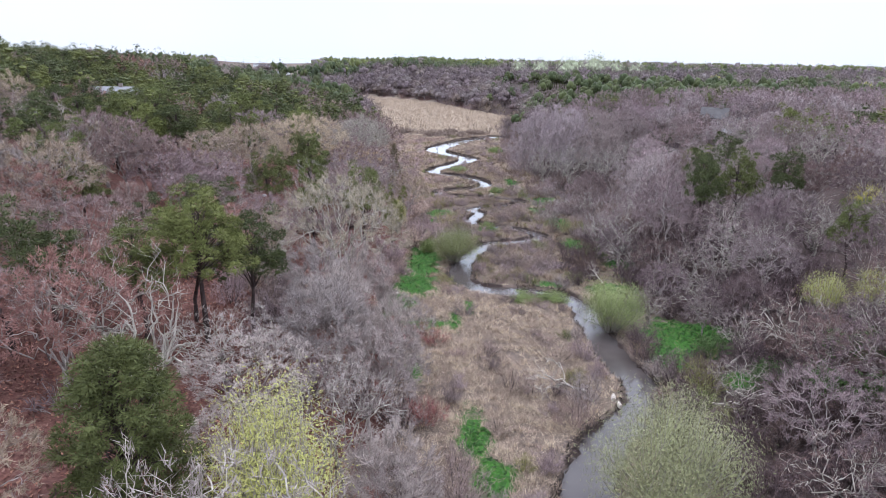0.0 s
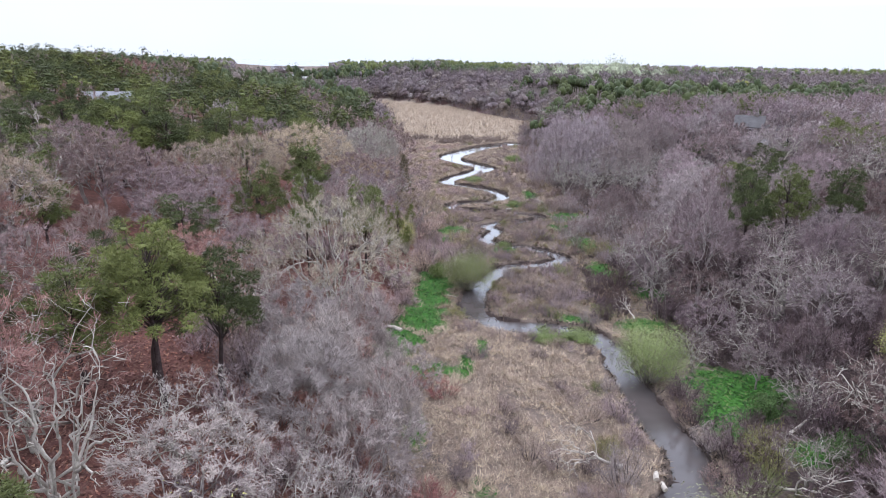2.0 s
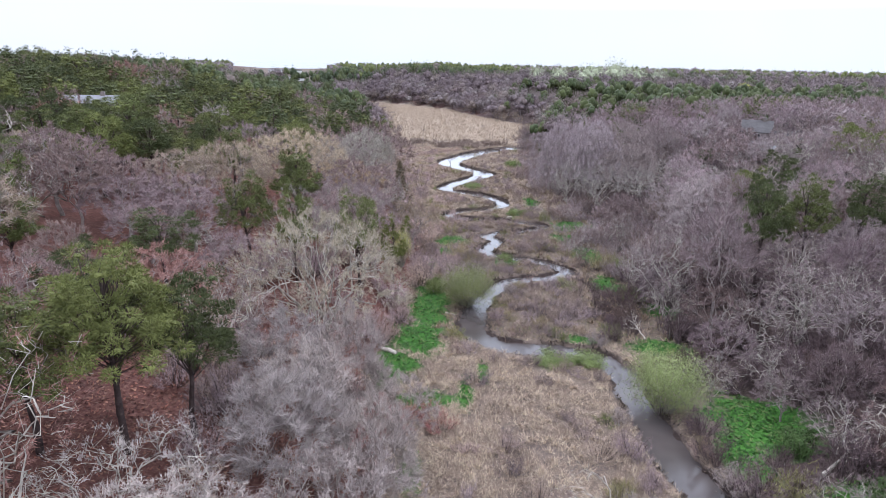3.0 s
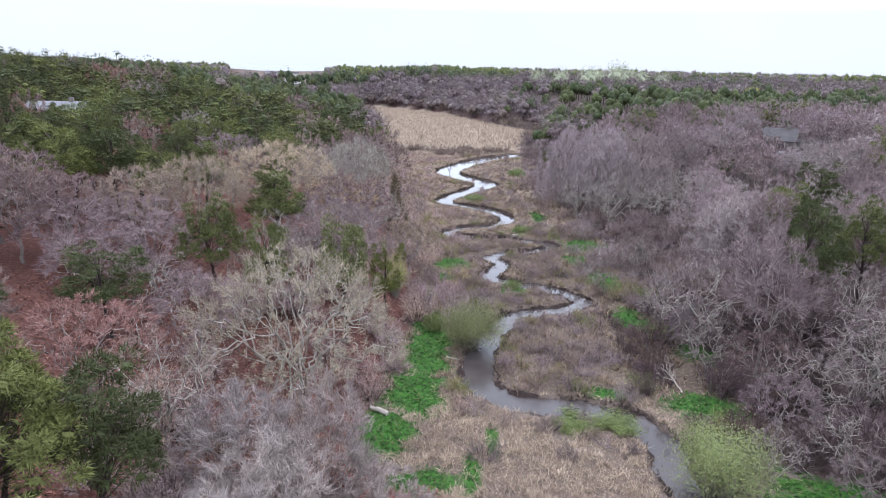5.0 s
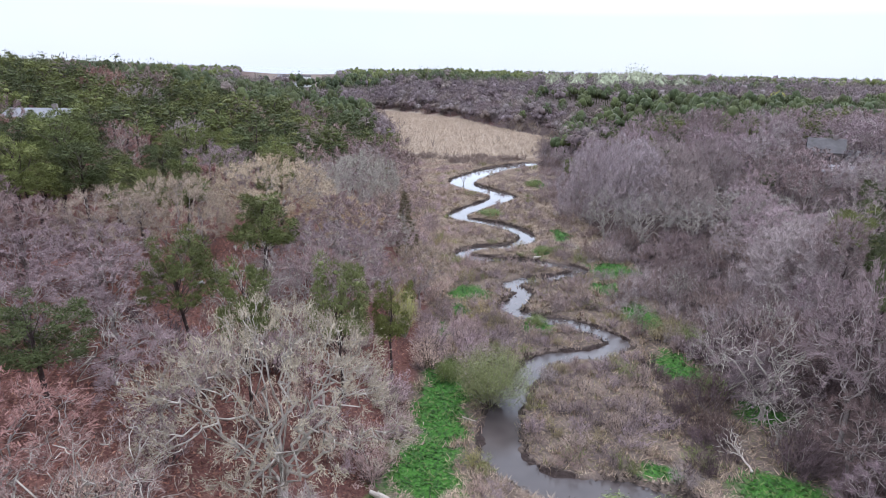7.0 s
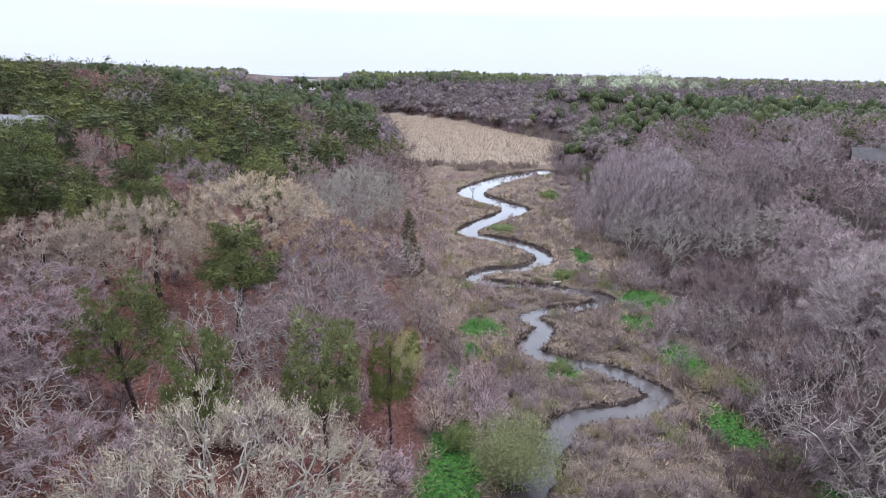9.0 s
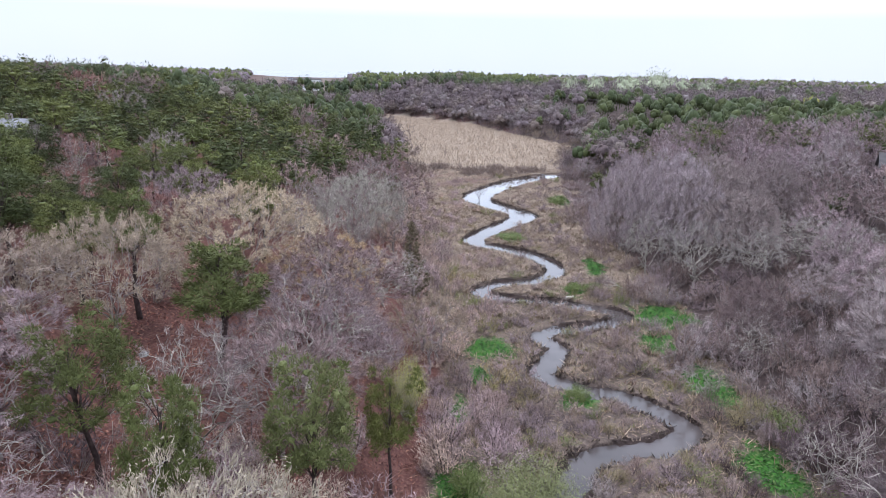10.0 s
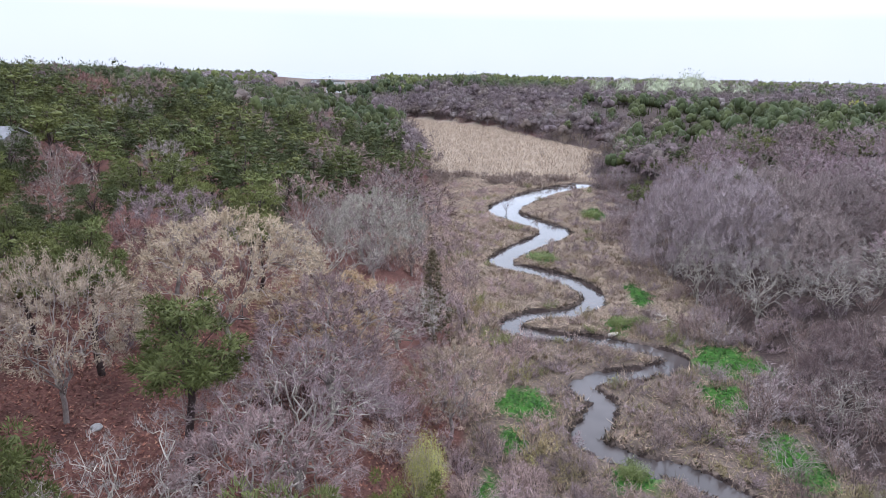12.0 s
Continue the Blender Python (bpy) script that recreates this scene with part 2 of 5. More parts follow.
def ground_height(x, y):
    x, y = np.asarray(x, float), np.asarray(y, float)
    z = hill(x, y)
    d = stream_distance(np.atleast_1d(x), np.atleast_1d(y)) + 0.42 * np.atleast_1d(lumps(x, y, 0.9, 3.0)) + 0.5 * np.atleast_1d(lumps(x, y, 2.6, 8.0)) + 0.2 * np.atleast_1d(lumps(x, y, 0.37, 1.0))
    d = d.reshape(x.shape) if x.shape else d[0]
    return np.where(d < 1.2, np.minimum(z, -0.45 + (z + 0.45) * smooth((d + 0.45) / 0.8)), z)


def zg(x, y):
    return float(ground_height(np.array([x]), np.array([y]))[0])


GREENS = [(-2.4, 95.5, 2.7, 8.5), (-3.3, 85.5, 3.2, 5.5), (-5.2, 78, 2.6, 4.5), (-1.8, 71.3, 3.4, 1.9), (2.0, 73.3, 0.8, 3.0), (3.8, 77.3, 0.6, 2.4), (28.0, 69, 4.2, 5.0), (24.5, 64, 2.0, 4.0),
          (3.0, 48.5, 1.6, 4.2), (4.0, 42.0, 2.0, 3.5), (23.0, 141, 4.2, 4.6), (0.2, 128, 3.0, 3.2), (8.5, 116.5, 2.0, 1.6), (19, 219, 2.4, 8.0),
          (12.5, 150, 1.8, 2.6), (4.5, 180.5, 3.0, 3.0), (22.5, 106, 2.5, 4.0), (22.5, 121, 2.5, 5.0), (24, 84.5, 4.0, 2.5), (20, 132, 2.5, 3.5), (-3, 113, 1.4, 3.0), (-1, 121, 1.2, 2.5), (30, 58, 2.5, 2.0), (27, 96, 2.0, 2.5), (-2.5, 60, 1.0, 3.0), (15, 86.5, 2.0, 1.2), (17.5, 163, 2.0, 6.0)]


def green_mask(x, y):
    g = np.zeros(np.shape(x))
    for cx, cy, rx, ry in GREENS:
        g = np.maximum(g, 1.0 - 0.5 * np.hypot((x - cx) / rx, (y - cy) / ry))
    g = g + 0.16 * lumps(x, y, 1.4, 2.0) * (g > 0)
    return np.clip(g, 0, 1)


def valley(x, y):
    """Metres inside the valley floor (negative: outside)."""
    yy = np.clip(y, 0, 600)
    return np.minimum(x - np.interp(yy, EDGE_Y, EDGE_L), np.interp(yy, EDGE_Y, EDGE_R) - x)


def far_marsh(x, y):
    way = x / np.maximum(y, 50)
    return smooth((y - 640) / 120) * smooth((way + 0.335) / 0.03) * (1 - smooth((way + 0.225) / 0.07))


def reed_mask(x, y):
    return smooth((y - 262 - 0.25 * np.abs(x - 5)) / 18) * smooth((valley(x, y) + 2) / 5) * (y < 600)


# ---- mesh helpers ----
class Geo:
    """Collects triangles and quads for one mesh."""

    def __init__(self):
        self.v, self.f = [], []

    def add(self, verts, faces):
        n = len(self.v)
        self.v.extend(map(tuple, verts))
        self.f.extend(tuple(i + n for i in f) for f in faces)

    def tube(self, pts, radii, sides=4, cap=True):
        rings = []
        for i, (p, r) in enumerate(zip(pts, radii)):
            a = Vector(pts[min(i + 1, len(pts) - 1)]) - Vector(pts[max(i - 1, 0)])
            a = a.normalized() if a.length > 1e-6 else Vector((0, 0, 1))
            u = a.cross(Vector((0.31, 0.87, 0.23))).normalized()
            w = a.cross(u)
            rings.append([Vector(p) + (u * math.cos(k * math.tau / sides) + w * math.sin(k * math.tau / sides)) * r for k in range(sides)])
        faces = [(i * sides + k, i * sides + (k + 1) % sides, (i + 1) * sides + (k + 1) % sides, (i + 1) * sides + k) for i in range(len(pts) - 1) for k in range(sides)]
        if cap:
            faces.append(tuple(range((len(pts) - 1) * sides, len(pts) * sides)))
        self.add([v for ring in rings for v in ring], faces)

    def ribbon(self, pts, radii, side):
        """A flat strip for branches too thin to show their roundness."""
        a = (pts[-1] - pts[0]).cross(side)
        a = a.normalized() if a.length > 1e-6 else Vector((1, 0, 0))
        self.add([p + a * r * k for p, r in zip(pts, radii) for k in (-1, 1)], [(2 * i, 2 * i + 1, 2 * i + 3, 2 * i + 2) for i in range(len(pts) - 1)])

    def sliver(self, p, q, width, side):
        """A thin blade from p to the point q."""
        s = side * (width / 2)
        self.add([p - s, p + s, q], [(0, 1, 2)])

    def box(self, x0, y0, z0, x1, y1, z1):
        self.add([(x, y, z) for z in (z0, z1) for y in (y0, y1) for x in (x0, x1)], [(0, 2, 3, 1), (4, 5, 7, 6), (0, 1, 5, 4), (1, 3, 7, 5), (3, 2, 6, 7), (2, 0, 4, 6)])

    def mesh(self, name, material, shade_smooth=False):
        me = bpy.data.meshes.new(name)
        me.from_pydata(self.v, [], self.f)
        me.materials.append(material)
        if shade_smooth:
            me.polygons.foreach_set("use_smooth", [True] * len(me.polygons))
        me.update()
        return me


def part(name, geo, material, parent=None, label="", colour=None):
    ob = new(name, geo if isinstance(geo, bpy.types.Mesh) else geo.mesh(name, material))
    if parent is not None:
        ob.parent = parent
    if colour:
        ob.color = (*colour, 1)
    if label:
        tagged(ob, label)
    return ob


def grid_mesh(name, xs, ys, zfun, material, masks=()):
    X, Y = np.meshgrid(xs, ys)
    Z = zfun(X.ravel(), Y.ravel())
    co = np.stack([X.ravel(), Y.ravel(), Z], 1)
    nx, ny = len(xs), len(ys)
    i = (np.arange(ny - 1)[:, None] * nx + np.arange(nx - 1)[None]).ravel()
    faces = np.stack([i, i + 1, i + nx + 1, i + nx], 1)
    me = bpy.data.meshes.new(name)
    me.vertices.add(len(co))
    me.vertices.foreach_set("co", co.ravel())
    me.loops.add(faces.size)
    me.loops.foreach_set("vertex_index", faces.ravel())
    me.polygons.add(len(faces))
    me.polygons.foreach_set("loop_start", np.arange(0, faces.size, 4))
    me.polygons.foreach_set("use_smooth", np.ones(len(faces), bool))
    me.materials.append(material)
    for key, values in masks:
        me.attributes.new(key, "FLOAT", "POINT").data.foreach_set("value", values(co[:, 0], co[:, 1]).astype(np.float32))
    me.update(calc_edges=True)
    return me


def steps(a, b, step, far, grow):
    mid = list(np.arange(a, b, step))
    lo, hi, s = [a], [mid[-1]], step
    while hi[-1] < far[1]:
        s *= grow
        hi.append(hi[-1] + s)
    s = step
    while lo[-1] > far[0]:
        s *= grow
        lo.append(lo[-1] - s)
    return np.array(lo[:0:-1] + mid + hi[1:])


def mud_mask(x, y):
    d = stream_distance(x, y) + 0.35 * lumps(x, y, 1.3, 5.0)
    return (1 - smooth((d - 0.1) / 0.9)) * (0.75 + 0.5 * lumps(x, y, 4.0, 3.0))


# ---- ground and water ----
ground_mesh = grid_mesh("ground", steps(-10, 26, 0.5, (-3500, 3500), 1.11), steps(-60, 190, 0.6, (-200, 3300), 1.055), ground_height, M_GROUND,
                        (("litter", lambda x, y: smooth((4.0 - valley(x, y) + 3.5 * lumps(x, y, 8.0, 6.0) * (y < 30)) / 8) * (1 - far_marsh(x, y))), ("reed", reed_mask), ("green", lambda x, y: 0.95 * green_mask(x, y) * (stream_distance(x, y) > 0.2)),
                         ("mud", mud_mask), ("scrub", lambda x, y: smooth((x - 8 + 5 * lumps(x, y, 9.0, 4.0)) / 18)), ("far", lambda x, y: smooth((np.hypot(x, y) - 350) / 250) * (1 - reed_mask(x, y)) * (1 - far_marsh(x, y)))))
ground = tagged(new("ground", ground_mesh), "marshy valley floor with straw grass and leaf-littered wooded slopes", "ground", kind="structure")

g = Geo()
g.add([(-16, -66, 0), (36, -66, 0), (36, 275, 0), (-16, 275, 0)], [(0, 1, 2, 3)])
tagged(part("water", g, M_WATER), "shallow brown meandering stream reflecting the white sky", "stream", kind="structure")
g = Geo()
g.add([(-3400, 1500, 0.0), (3400, 1500, 0.0), (4200, 4950, 0.0), (-4200, 4950, 0.0)], [(0, 1, 2, 3)])
tagged(part("sea_water", g, M_SEA), "pale calm sea along the horizon beyond the woods", "sea", kind="structure")

import itertools

# ---- plants ----
def rnd_unit(rng):
    v = Vector(rng.normal(size=3))
    return v.normalized()


def bent(rng, a, b, n, wobble):
    """Points along a crooked way from a to b."""
    pts = [a]
    for i in range(1, n):
        t = i / n
        pts.append(a.lerp(b, t) + Vector(rng.normal(size=3)) * wobble * (b - a).length * math.sin(math.pi * t))
    pts.append(b)
    return pts


def along(pts, t):
    k = min(int(t * (len(pts) - 1)), len(pts) - 2)
    return pts[k].lerp(pts[k + 1], t * (len(pts) - 1) - k)


def dome_point(rng, H, R, base, lo, hi, lump, rough=1.0):
    """A point in the shell between two fractions of a lumpy crown."""
    d = rnd_unit(rng)
    d.z = abs(d.z) * 1.1 - 0.28
    d.normalize()
    k = rng.uniform(lo, hi) * (1 + rough * (0.09 * math.sin(3 * math.atan2(d.y, d.x) + lump) + 0.07 * math.sin(5 * d.z + 2 * lump) + 0.05 * math.sin(9 * d.x + 7 * d.y + lump)))
    zc = H * (base + 0.36 * (1 - base))
    return Vector((d.x * R * k, d.y * R * k, zc + d.z * (H - zc) * k if d.z > 0 else zc + d.z * (zc - base * H) * k))


def spray(rng, geo, p, out, length, width, loose=0.45):
    """A small flake of twig tips or needles that faces roughly outwards."""
    n = (out + rnd_unit(rng) * loose).normalized()
    d = n.cross(rnd_unit(rng))
    d = d.normalized() if d.length > 1e-4 else Vector((1, 0, 0))
    L = length * rng.uniform(0.6, 1.4)
    geo.sliver(p - d * L * 0.5, p + d * L * 0.5, width, d.cross(n).normalized())


def units(v):
    return v / np.maximum(np.linalg.norm(v, axis=-1, keepdims=True), 1e-6)


def slivers(rng, geo, foot, way, length, width, face=None, loose=0.45):
    """Many thin blades at once, each from its foot along its way; they lie flat to the outside of their crown."""
    turn = rng.normal(size=way.shape)
    side = units(np.cross(way, turn if face is None else face + turn * loose)) * (np.asarray(width) / 2)[..., None]
    co = np.stack([foot - side, foot + side, foot + way * np.asarray(length)[..., None]], 1).reshape(-1, 3)
    n = len(geo.v)
    geo.v.extend(map(tuple, co.tolist()))
    geo.f.extend((n + i, n + i + 1, n + i + 2) for i in range(0, len(co), 3))


def crown_points(rng, H, R, base, n, inner, skirt):
    """Points spread evenly over a lumpy dome, some of them inside it."""
    i = np.arange(n) + 0.5
    z = 1 - skirt * i / n + rng.normal(size=n) * 0.05
    z = np.clip(z, -0.34, 1)
    az = i * 2.39996 + rng.normal(size=n) * 0.25
    d = np.stack([np.sqrt(1 - z * z) * np.cos(az), np.sqrt(1 - z * z) * np.sin(az), z], 1)
    lump = rng.uniform(0, 6)
    k = 1 + 0.10 * np.sin(3 * az + lump) * np.sqrt(1 - z * z) + 0.07 * np.sin(7 * d[:, 0] + 5 * d[:, 2] + lump) + 0.06 * np.sin(9 * d[:, 1] + 6 * d[:, 0] + 2 * lump)
    k *= np.where(rng.uniform(size=n) < inner, rng.uniform(0.55, 0.85, n), rng.uniform(0.90, 1.03, n))
    zc = H * (base + 0.34 * (1 - base))
    return np.stack([d[:, 0] * R * k, d[:, 1] * R * k, zc + d[:, 2] * k * np.where(z > 0, H - zc, zc - base * H)], 1)


def bare_tree(seed, H, R, base=0.3, limbs=6, tufts=160, twigs=20, tw=(0.45, 0.04), thick=1.0, wobble=0.12, inner=0.25, buds=0, spread=0.9, sides=4, skirt=1.32):
    """A leafless broad tree: limbs that fork again and again towards an even dome of twig tufts."""
    rng = np.random.default_rng(seed)
    wood, fine = Geo(), Geo()
    T = crown_points(rng, H, R, base, tufts, inner, skirt)
    r0 = 0.020 * H * thick
    fork = Vector((rng.normal() * 0.02 * H, rng.normal() * 0.02 * H, max(0.04, base * 0.72) * H))
    wood.tube(bent(rng, Vector((0, 0, -0.5)), fork, 3, 0.04), [r0 * 1.4, r0 * 1.1, r0, r0 * 0.95], 6, False)
    ways = np.zeros((tufts, 3))

    def branch(a, b, ra, rb):
        n = 5 if (b - a).length > 2.2 else 3 if (b - a).length > 1.0 else 2
        pts = bent(rng, a, b, n, wobble)
        radii = [ra + (rb - ra) * i / n for i in range(n + 1)]
        if ra > 0.045:
            wood.tube(pts, radii, sides if ra > 0.09 else 3, False)
        else:
            wood.ribbon(pts, radii, rnd_unit(rng))

    def size_of(k):
        return max(0.017, r0 * 0.95 * (k / tufts) ** 0.44)

    def grow(start, way, idx):
        if len(idx) == 1:
            end = Vector(T[idx[0]])
            branch(start, end, size_of(1), 0.010)
            ways[idx[0]] = (end - start).normalized()
            return
        p = T[idx]
        if len(idx) == tufts:
            near = np.hypot(p[:, 0], p[:, 1]) < 0.36 * R
            sector = ((np.arctan2(p[:, 1], p[:, 0]) / math.tau + 0.5) * limbs + 0.5).astype(int) % limbs
            groups = [idx[near]] + [idx[~near & (sector == k)] for k in range(limbs)]
        else:
            q = p - p.mean(0)
            axis = np.linalg.svd(q, full_matrices=False)[2][0] + rng.normal(size=3) * 0.15
            order = np.argsort(q @ axis)
            m = min(len(idx) - 1, max(1, int(len(idx) * rng.uniform(0.34, 0.66))))
            groups = [idx[order[:m]], idx[order[m:]]]
        for g in groups:
            if not len(g):
                continue
            d = Vector(T[g].mean(0)) - start
            if len(g) == 1:
                grow(start, way, g)
                continue
            L = d.length
            end = start + d * rng.uniform(0.30, 0.46) + way * L * 0.10 + Vector(rng.normal(size=3)) * wobble * L * 0.45
            branch(start, end, size_of(len(g)) * 1.08, size_of(len(g)) * 0.86)
            grow(end, (end - start).normalized(), g)

    grow(fork, Vector((0, 0, 1)), np.arange(tufts))
    if twigs:
        out = units(T - np.array([0, 0, H * (base + 0.05)]))
        axis = np.repeat(units(out * 0.7 + ways * 0.6 + np.array([0, 0, 0.15])), twigs, 0)
        foot = np.repeat(T, twigs, 0) - np.repeat(ways, twigs, 0) * rng.uniform(0, 0.9, (tufts * twigs, 1)) * tw[0] * 1.6 + rng.normal(size=(tufts * twigs, 3)) * 0.10
        slivers(rng, fine, foot, units(axis + rng.normal(size=axis.shape) * 0.5 * spread), tw[0] * rng.uniform(0.6, 1.7, len(axis)), tw[1] * rng.uniform(0.7, 1.3, len(axis)), np.repeat(out, twigs, 0), 0.4)
    if buds:
        spot = np.repeat(T, buds, 0) + rng.normal(size=(tufts * buds, 3)) * 0.24 + np.repeat(units(T - np.array([0, 0, H * base])), buds, 0) * tw[0] * 0.6
        slivers(rng, fine, spot, units(rng.normal(size=spot.shape)), rng.uniform(0.10, 0.20, len(spot)), np.full(len(spot), 0.075))
    return wood, fine


GOLD = (1 + math.sqrt(5)) / 2
ICO_V = [Vector(v).normalized() for v in [(s, t * GOLD, 0) for s in (-1, 1) for t in (-1, 1)] + [(0, s, t * GOLD) for s in (-1, 1) for t in (-1, 1)] + [(t * GOLD, 0, s) for s in (-1, 1) for t in (-1, 1)]]
ICO_F = [f for f in itertools.combinations(range(12), 3) if all((ICO_V[a] - ICO_V[b]).length < 1.2 for a, b in itertools.combinations(f, 2))]
ICO_F = [f if (ICO_V[f[1]] - ICO_V[f[0]]).cross(ICO_V[f[2]] - ICO_V[f[0]]).dot(ICO_V[f[0]]) > 0 else f[::-1] for f in ICO_F]


def core(rng, geo, c, wide, tall):
    """The dense, uneven inside of a tuft or crown."""
    geo.add([c + Vector((v.x * wide, v.y * wide, v.z * tall)) * rng.uniform(0.72, 1.08) for v in ICO_V], ICO_F)


def cushion(rng, geo, c, out, size, n, flake, heart=0.42, crown=None):
    """A cushion of needle tufts about c: a dense heart, with needles fullest above and outside."""
    core(rng, geo, c - Vector((0, 0, size * 0.2)), size * heart, size * heart * 0.6)
    d = units(rng.normal(size=(n, 3)) + np.array(out) * 0.3 + np.array([0, 0, 0.4]))
    foot = np.array(c) + d * np.array([1, 1, 0.75]) * size * rng.uniform(0.30, 0.70, (n, 1))
    slivers(rng, geo, foot, units(d + rng.normal(size=(n, 3)) * 0.5), flake[0] * rng.uniform(0.6, 1.3, n), flake[1] * rng.uniform(0.8, 1.6, n), d * 0.6 + np.array(crown if crown is not None else out) * 0.6, 0.35)


def pine_tree(seed, H, R, base=0.35, cushions=64, n=56, size=0.8, flake=(0.42, 0.095), cone=0.0, heart=0.42):
    """A pine: a dark trunk, branches, and needle cushions in a rounded or pointed crown."""
    rng = np.random.default_rng(seed)
    wood, fine = Geo(), Geo()
    r0 = 0.017 * H
    lump = rng.uniform(0, 6)
    tip = Vector((rng.normal() * 0.03 * H, rng.normal() * 0.03 * H, H * 0.85))
    trunk = bent(rng, Vector((0, 0, -0.4)), tip, 4, 0.02)
    wood.tube(trunk, [r0 * 1.3, r0, r0 * 0.8, r0 * 0.5, r0 * 0.15], 6)
    for i in range(cushions):
        c = dome_point(rng, H, R, base, 0.6 if i % 4 else 0.25, 0.92, lump, 1.8)
        if cone:
            f = (i + 0.5) / cushions
            az = i * 2.4 + rng.uniform(-0.4, 0.4)
            reach = R * (1 - f) ** cone * rng.uniform(0.45, 1.0)
            c = Vector((math.cos(az) * reach, math.sin(az) * reach, H * (base + (1 - base) * f * 0.97)))
        axis = along(trunk, min(0.98, max(0.05, c.z / H * 0.92)))
        out = Vector((c.x - axis.x, c.y - axis.y, 0))
        out = out.normalized() if out.length > 0.01 else Vector((0, 0, 1))
        wood.ribbon(bent(rng, axis, c, 2, 0.08), [r0 * 0.3, r0 * 0.2, r0 * 0.1], Vector((0, 0, 1)))
        cushion(rng, fine, c, out, size * rng.uniform(0.7, 1.3), n, flake, heart, (c - Vector((0, 0, H * (base + 0.15)))).normalized())
    return wood, fine


def shrub_geo(seed, H, R, stems=16, twigs=26, tw=(0.55, 0.03), wood_r=0.03):
    """A many-stemmed leafless bush."""
    rng = np.random.default_rng(seed)
    wood, fine = Geo(), Geo()
    for i in range(stems):
        az, rho = rng.uniform(0, math.tau), math.sqrt(rng.uniform(0.02, 1))
        end = Vector((math.cos(az) * R * rho, math.sin(az) * R * rho, H * (1 - 0.45 * rho * rho) * rng.uniform(0.75, 1.02)))
        q = bent(rng, Vector((end.x * 0.25, end.y * 0.25, -0.15)), end, 2, 0.07)
        wood.ribbon(q, [wood_r, wood_r * 0.65, wood_r * 0.25], rnd_unit(rng))
        for _ in range(twigs):
            p = along(q, rng.uniform(0.35, 1.0)) + rnd_unit(rng) * 0.12 * R
            out = ((end - q[0]).normalized() + Vector((0, 0, 0.3))).normalized()
            if _ % 2:
                spray(rng, fine, p, out, tw[0], tw[1], 0.7)
            else:
                d = (out + rnd_unit(rng) * 0.8).normalized()
                fine.sliver(p, p + d * tw[0] * rng.uniform(0.8, 2.0), tw[1] * 0.8, d.cross(rnd_unit(rng)).normalized())
    return wood, fine


def leafy_geo(seed, H, R, stems=26, blades=90, size=(0.42, 0.05), wood_r=0.035):
    """A bush in new leaf: upright stems in a soft rounded cloud of small leaves."""
    rng = np.random.default_rng(seed)
    wood, fine = Geo(), Geo()
    for i in range(stems):
        az, rho = rng.uniform(0, math.tau), math.sqrt(rng.uniform(0.02, 1))
        end = Vector((math.cos(az) * R * rho, math.sin(az) * R * rho, H * (0.42 + 0.58 * math.sqrt(max(0, 1 - rho * rho))) * rng.uniform(0.85, 1.03)))
        q = bent(rng, Vector((end.x * 0.2, end.y * 0.2, -0.15)), end, 3, 0.06)
        wood.tube(q, [wood_r, wood_r * 0.8, wood_r * 0.5, wood_r * 0.2], 3, False)
        for _ in range(blades):
            p = along(q, rng.uniform(0.42, 1.0) ** 0.8) + Vector(rng.normal(size=3)) * 0.16 * R
            p.z = max(0.3, p.z)
            spray(rng, fine, p, Vector((p.x, p.y, 0.7 * p.z)).normalized(), size[0], size[1], 0.7)
    return wood, fine


def plant_meshes(kind, geos, bark, leaf):
    wood, fine = geos
    return kind, wood.mesh("trunk", bark, True), fine.mesh("crown", leaf)


def plant(kind, x, y, scale=1.0, turn=0.0, tint=(0.3, 0.25, 0.23), label="", category="tree", group="", tall=None, sink=0.1, tilt=0.0, rng=None):
    """Sets one tree or shrub on the ground."""
    name, wood, fine = kind
    top = new(name)
    top.matrix_basis = pose(x, y, zg(x, y) - sink, tilt, 0, turn) @ Matrix.Diagonal((scale, scale, tall or scale, 1))
    tagged(top, label, category, group)
    for mesh_name, me in (("trunk" if category == "tree" else "stem_clump", wood), ("crown", fine)):
        if len(me.polygons):
            ob = new(mesh_name, me)
            ob.parent, ob.color = top, (*tint, 1)
    return top


OAKS = [plant_meshes("oak_tree", bare_tree(11 + i, 10.0, 4.9, 0.34, 7, 280, 25, (0.32, 0.058), 0.9, 0.15, 0.12, 0, 1.8, 4, 1.12), M_BARK, M_TWIG) for i in range(4)]
BIG_OAKS = [plant_meshes("oak_tree", bare_tree(21 + i, 10.0, 7.0, 0.30, 10, 600, 22, (0.28, 0.058), 0.95, 0.15, 0.1, 7, 1.9, 4, 1.08), M_BARK, M_TWIG) for i in range(3)]
BUD_OAKS = [plant_meshes("oak_tree", bare_tree(25 + i, 10.0, 5.3, 0.32, 7, 330, 22, (0.28, 0.058), 0.9, 0.15, 0.1, 7, 1.9, 4, 1.10), M_BARK, M_TWIG) for i in range(3)]
BROWN_OAKS = [plant_meshes("oak_tree", bare_tree(61 + i, 10.0, 4.7, 0.30, 6, 260, 24, (0.34, 0.056), 0.85, 0.16, 0.15, 0, 1.8, 4, 1.15), M_BARK, M_TWIG) for i in range(3)]
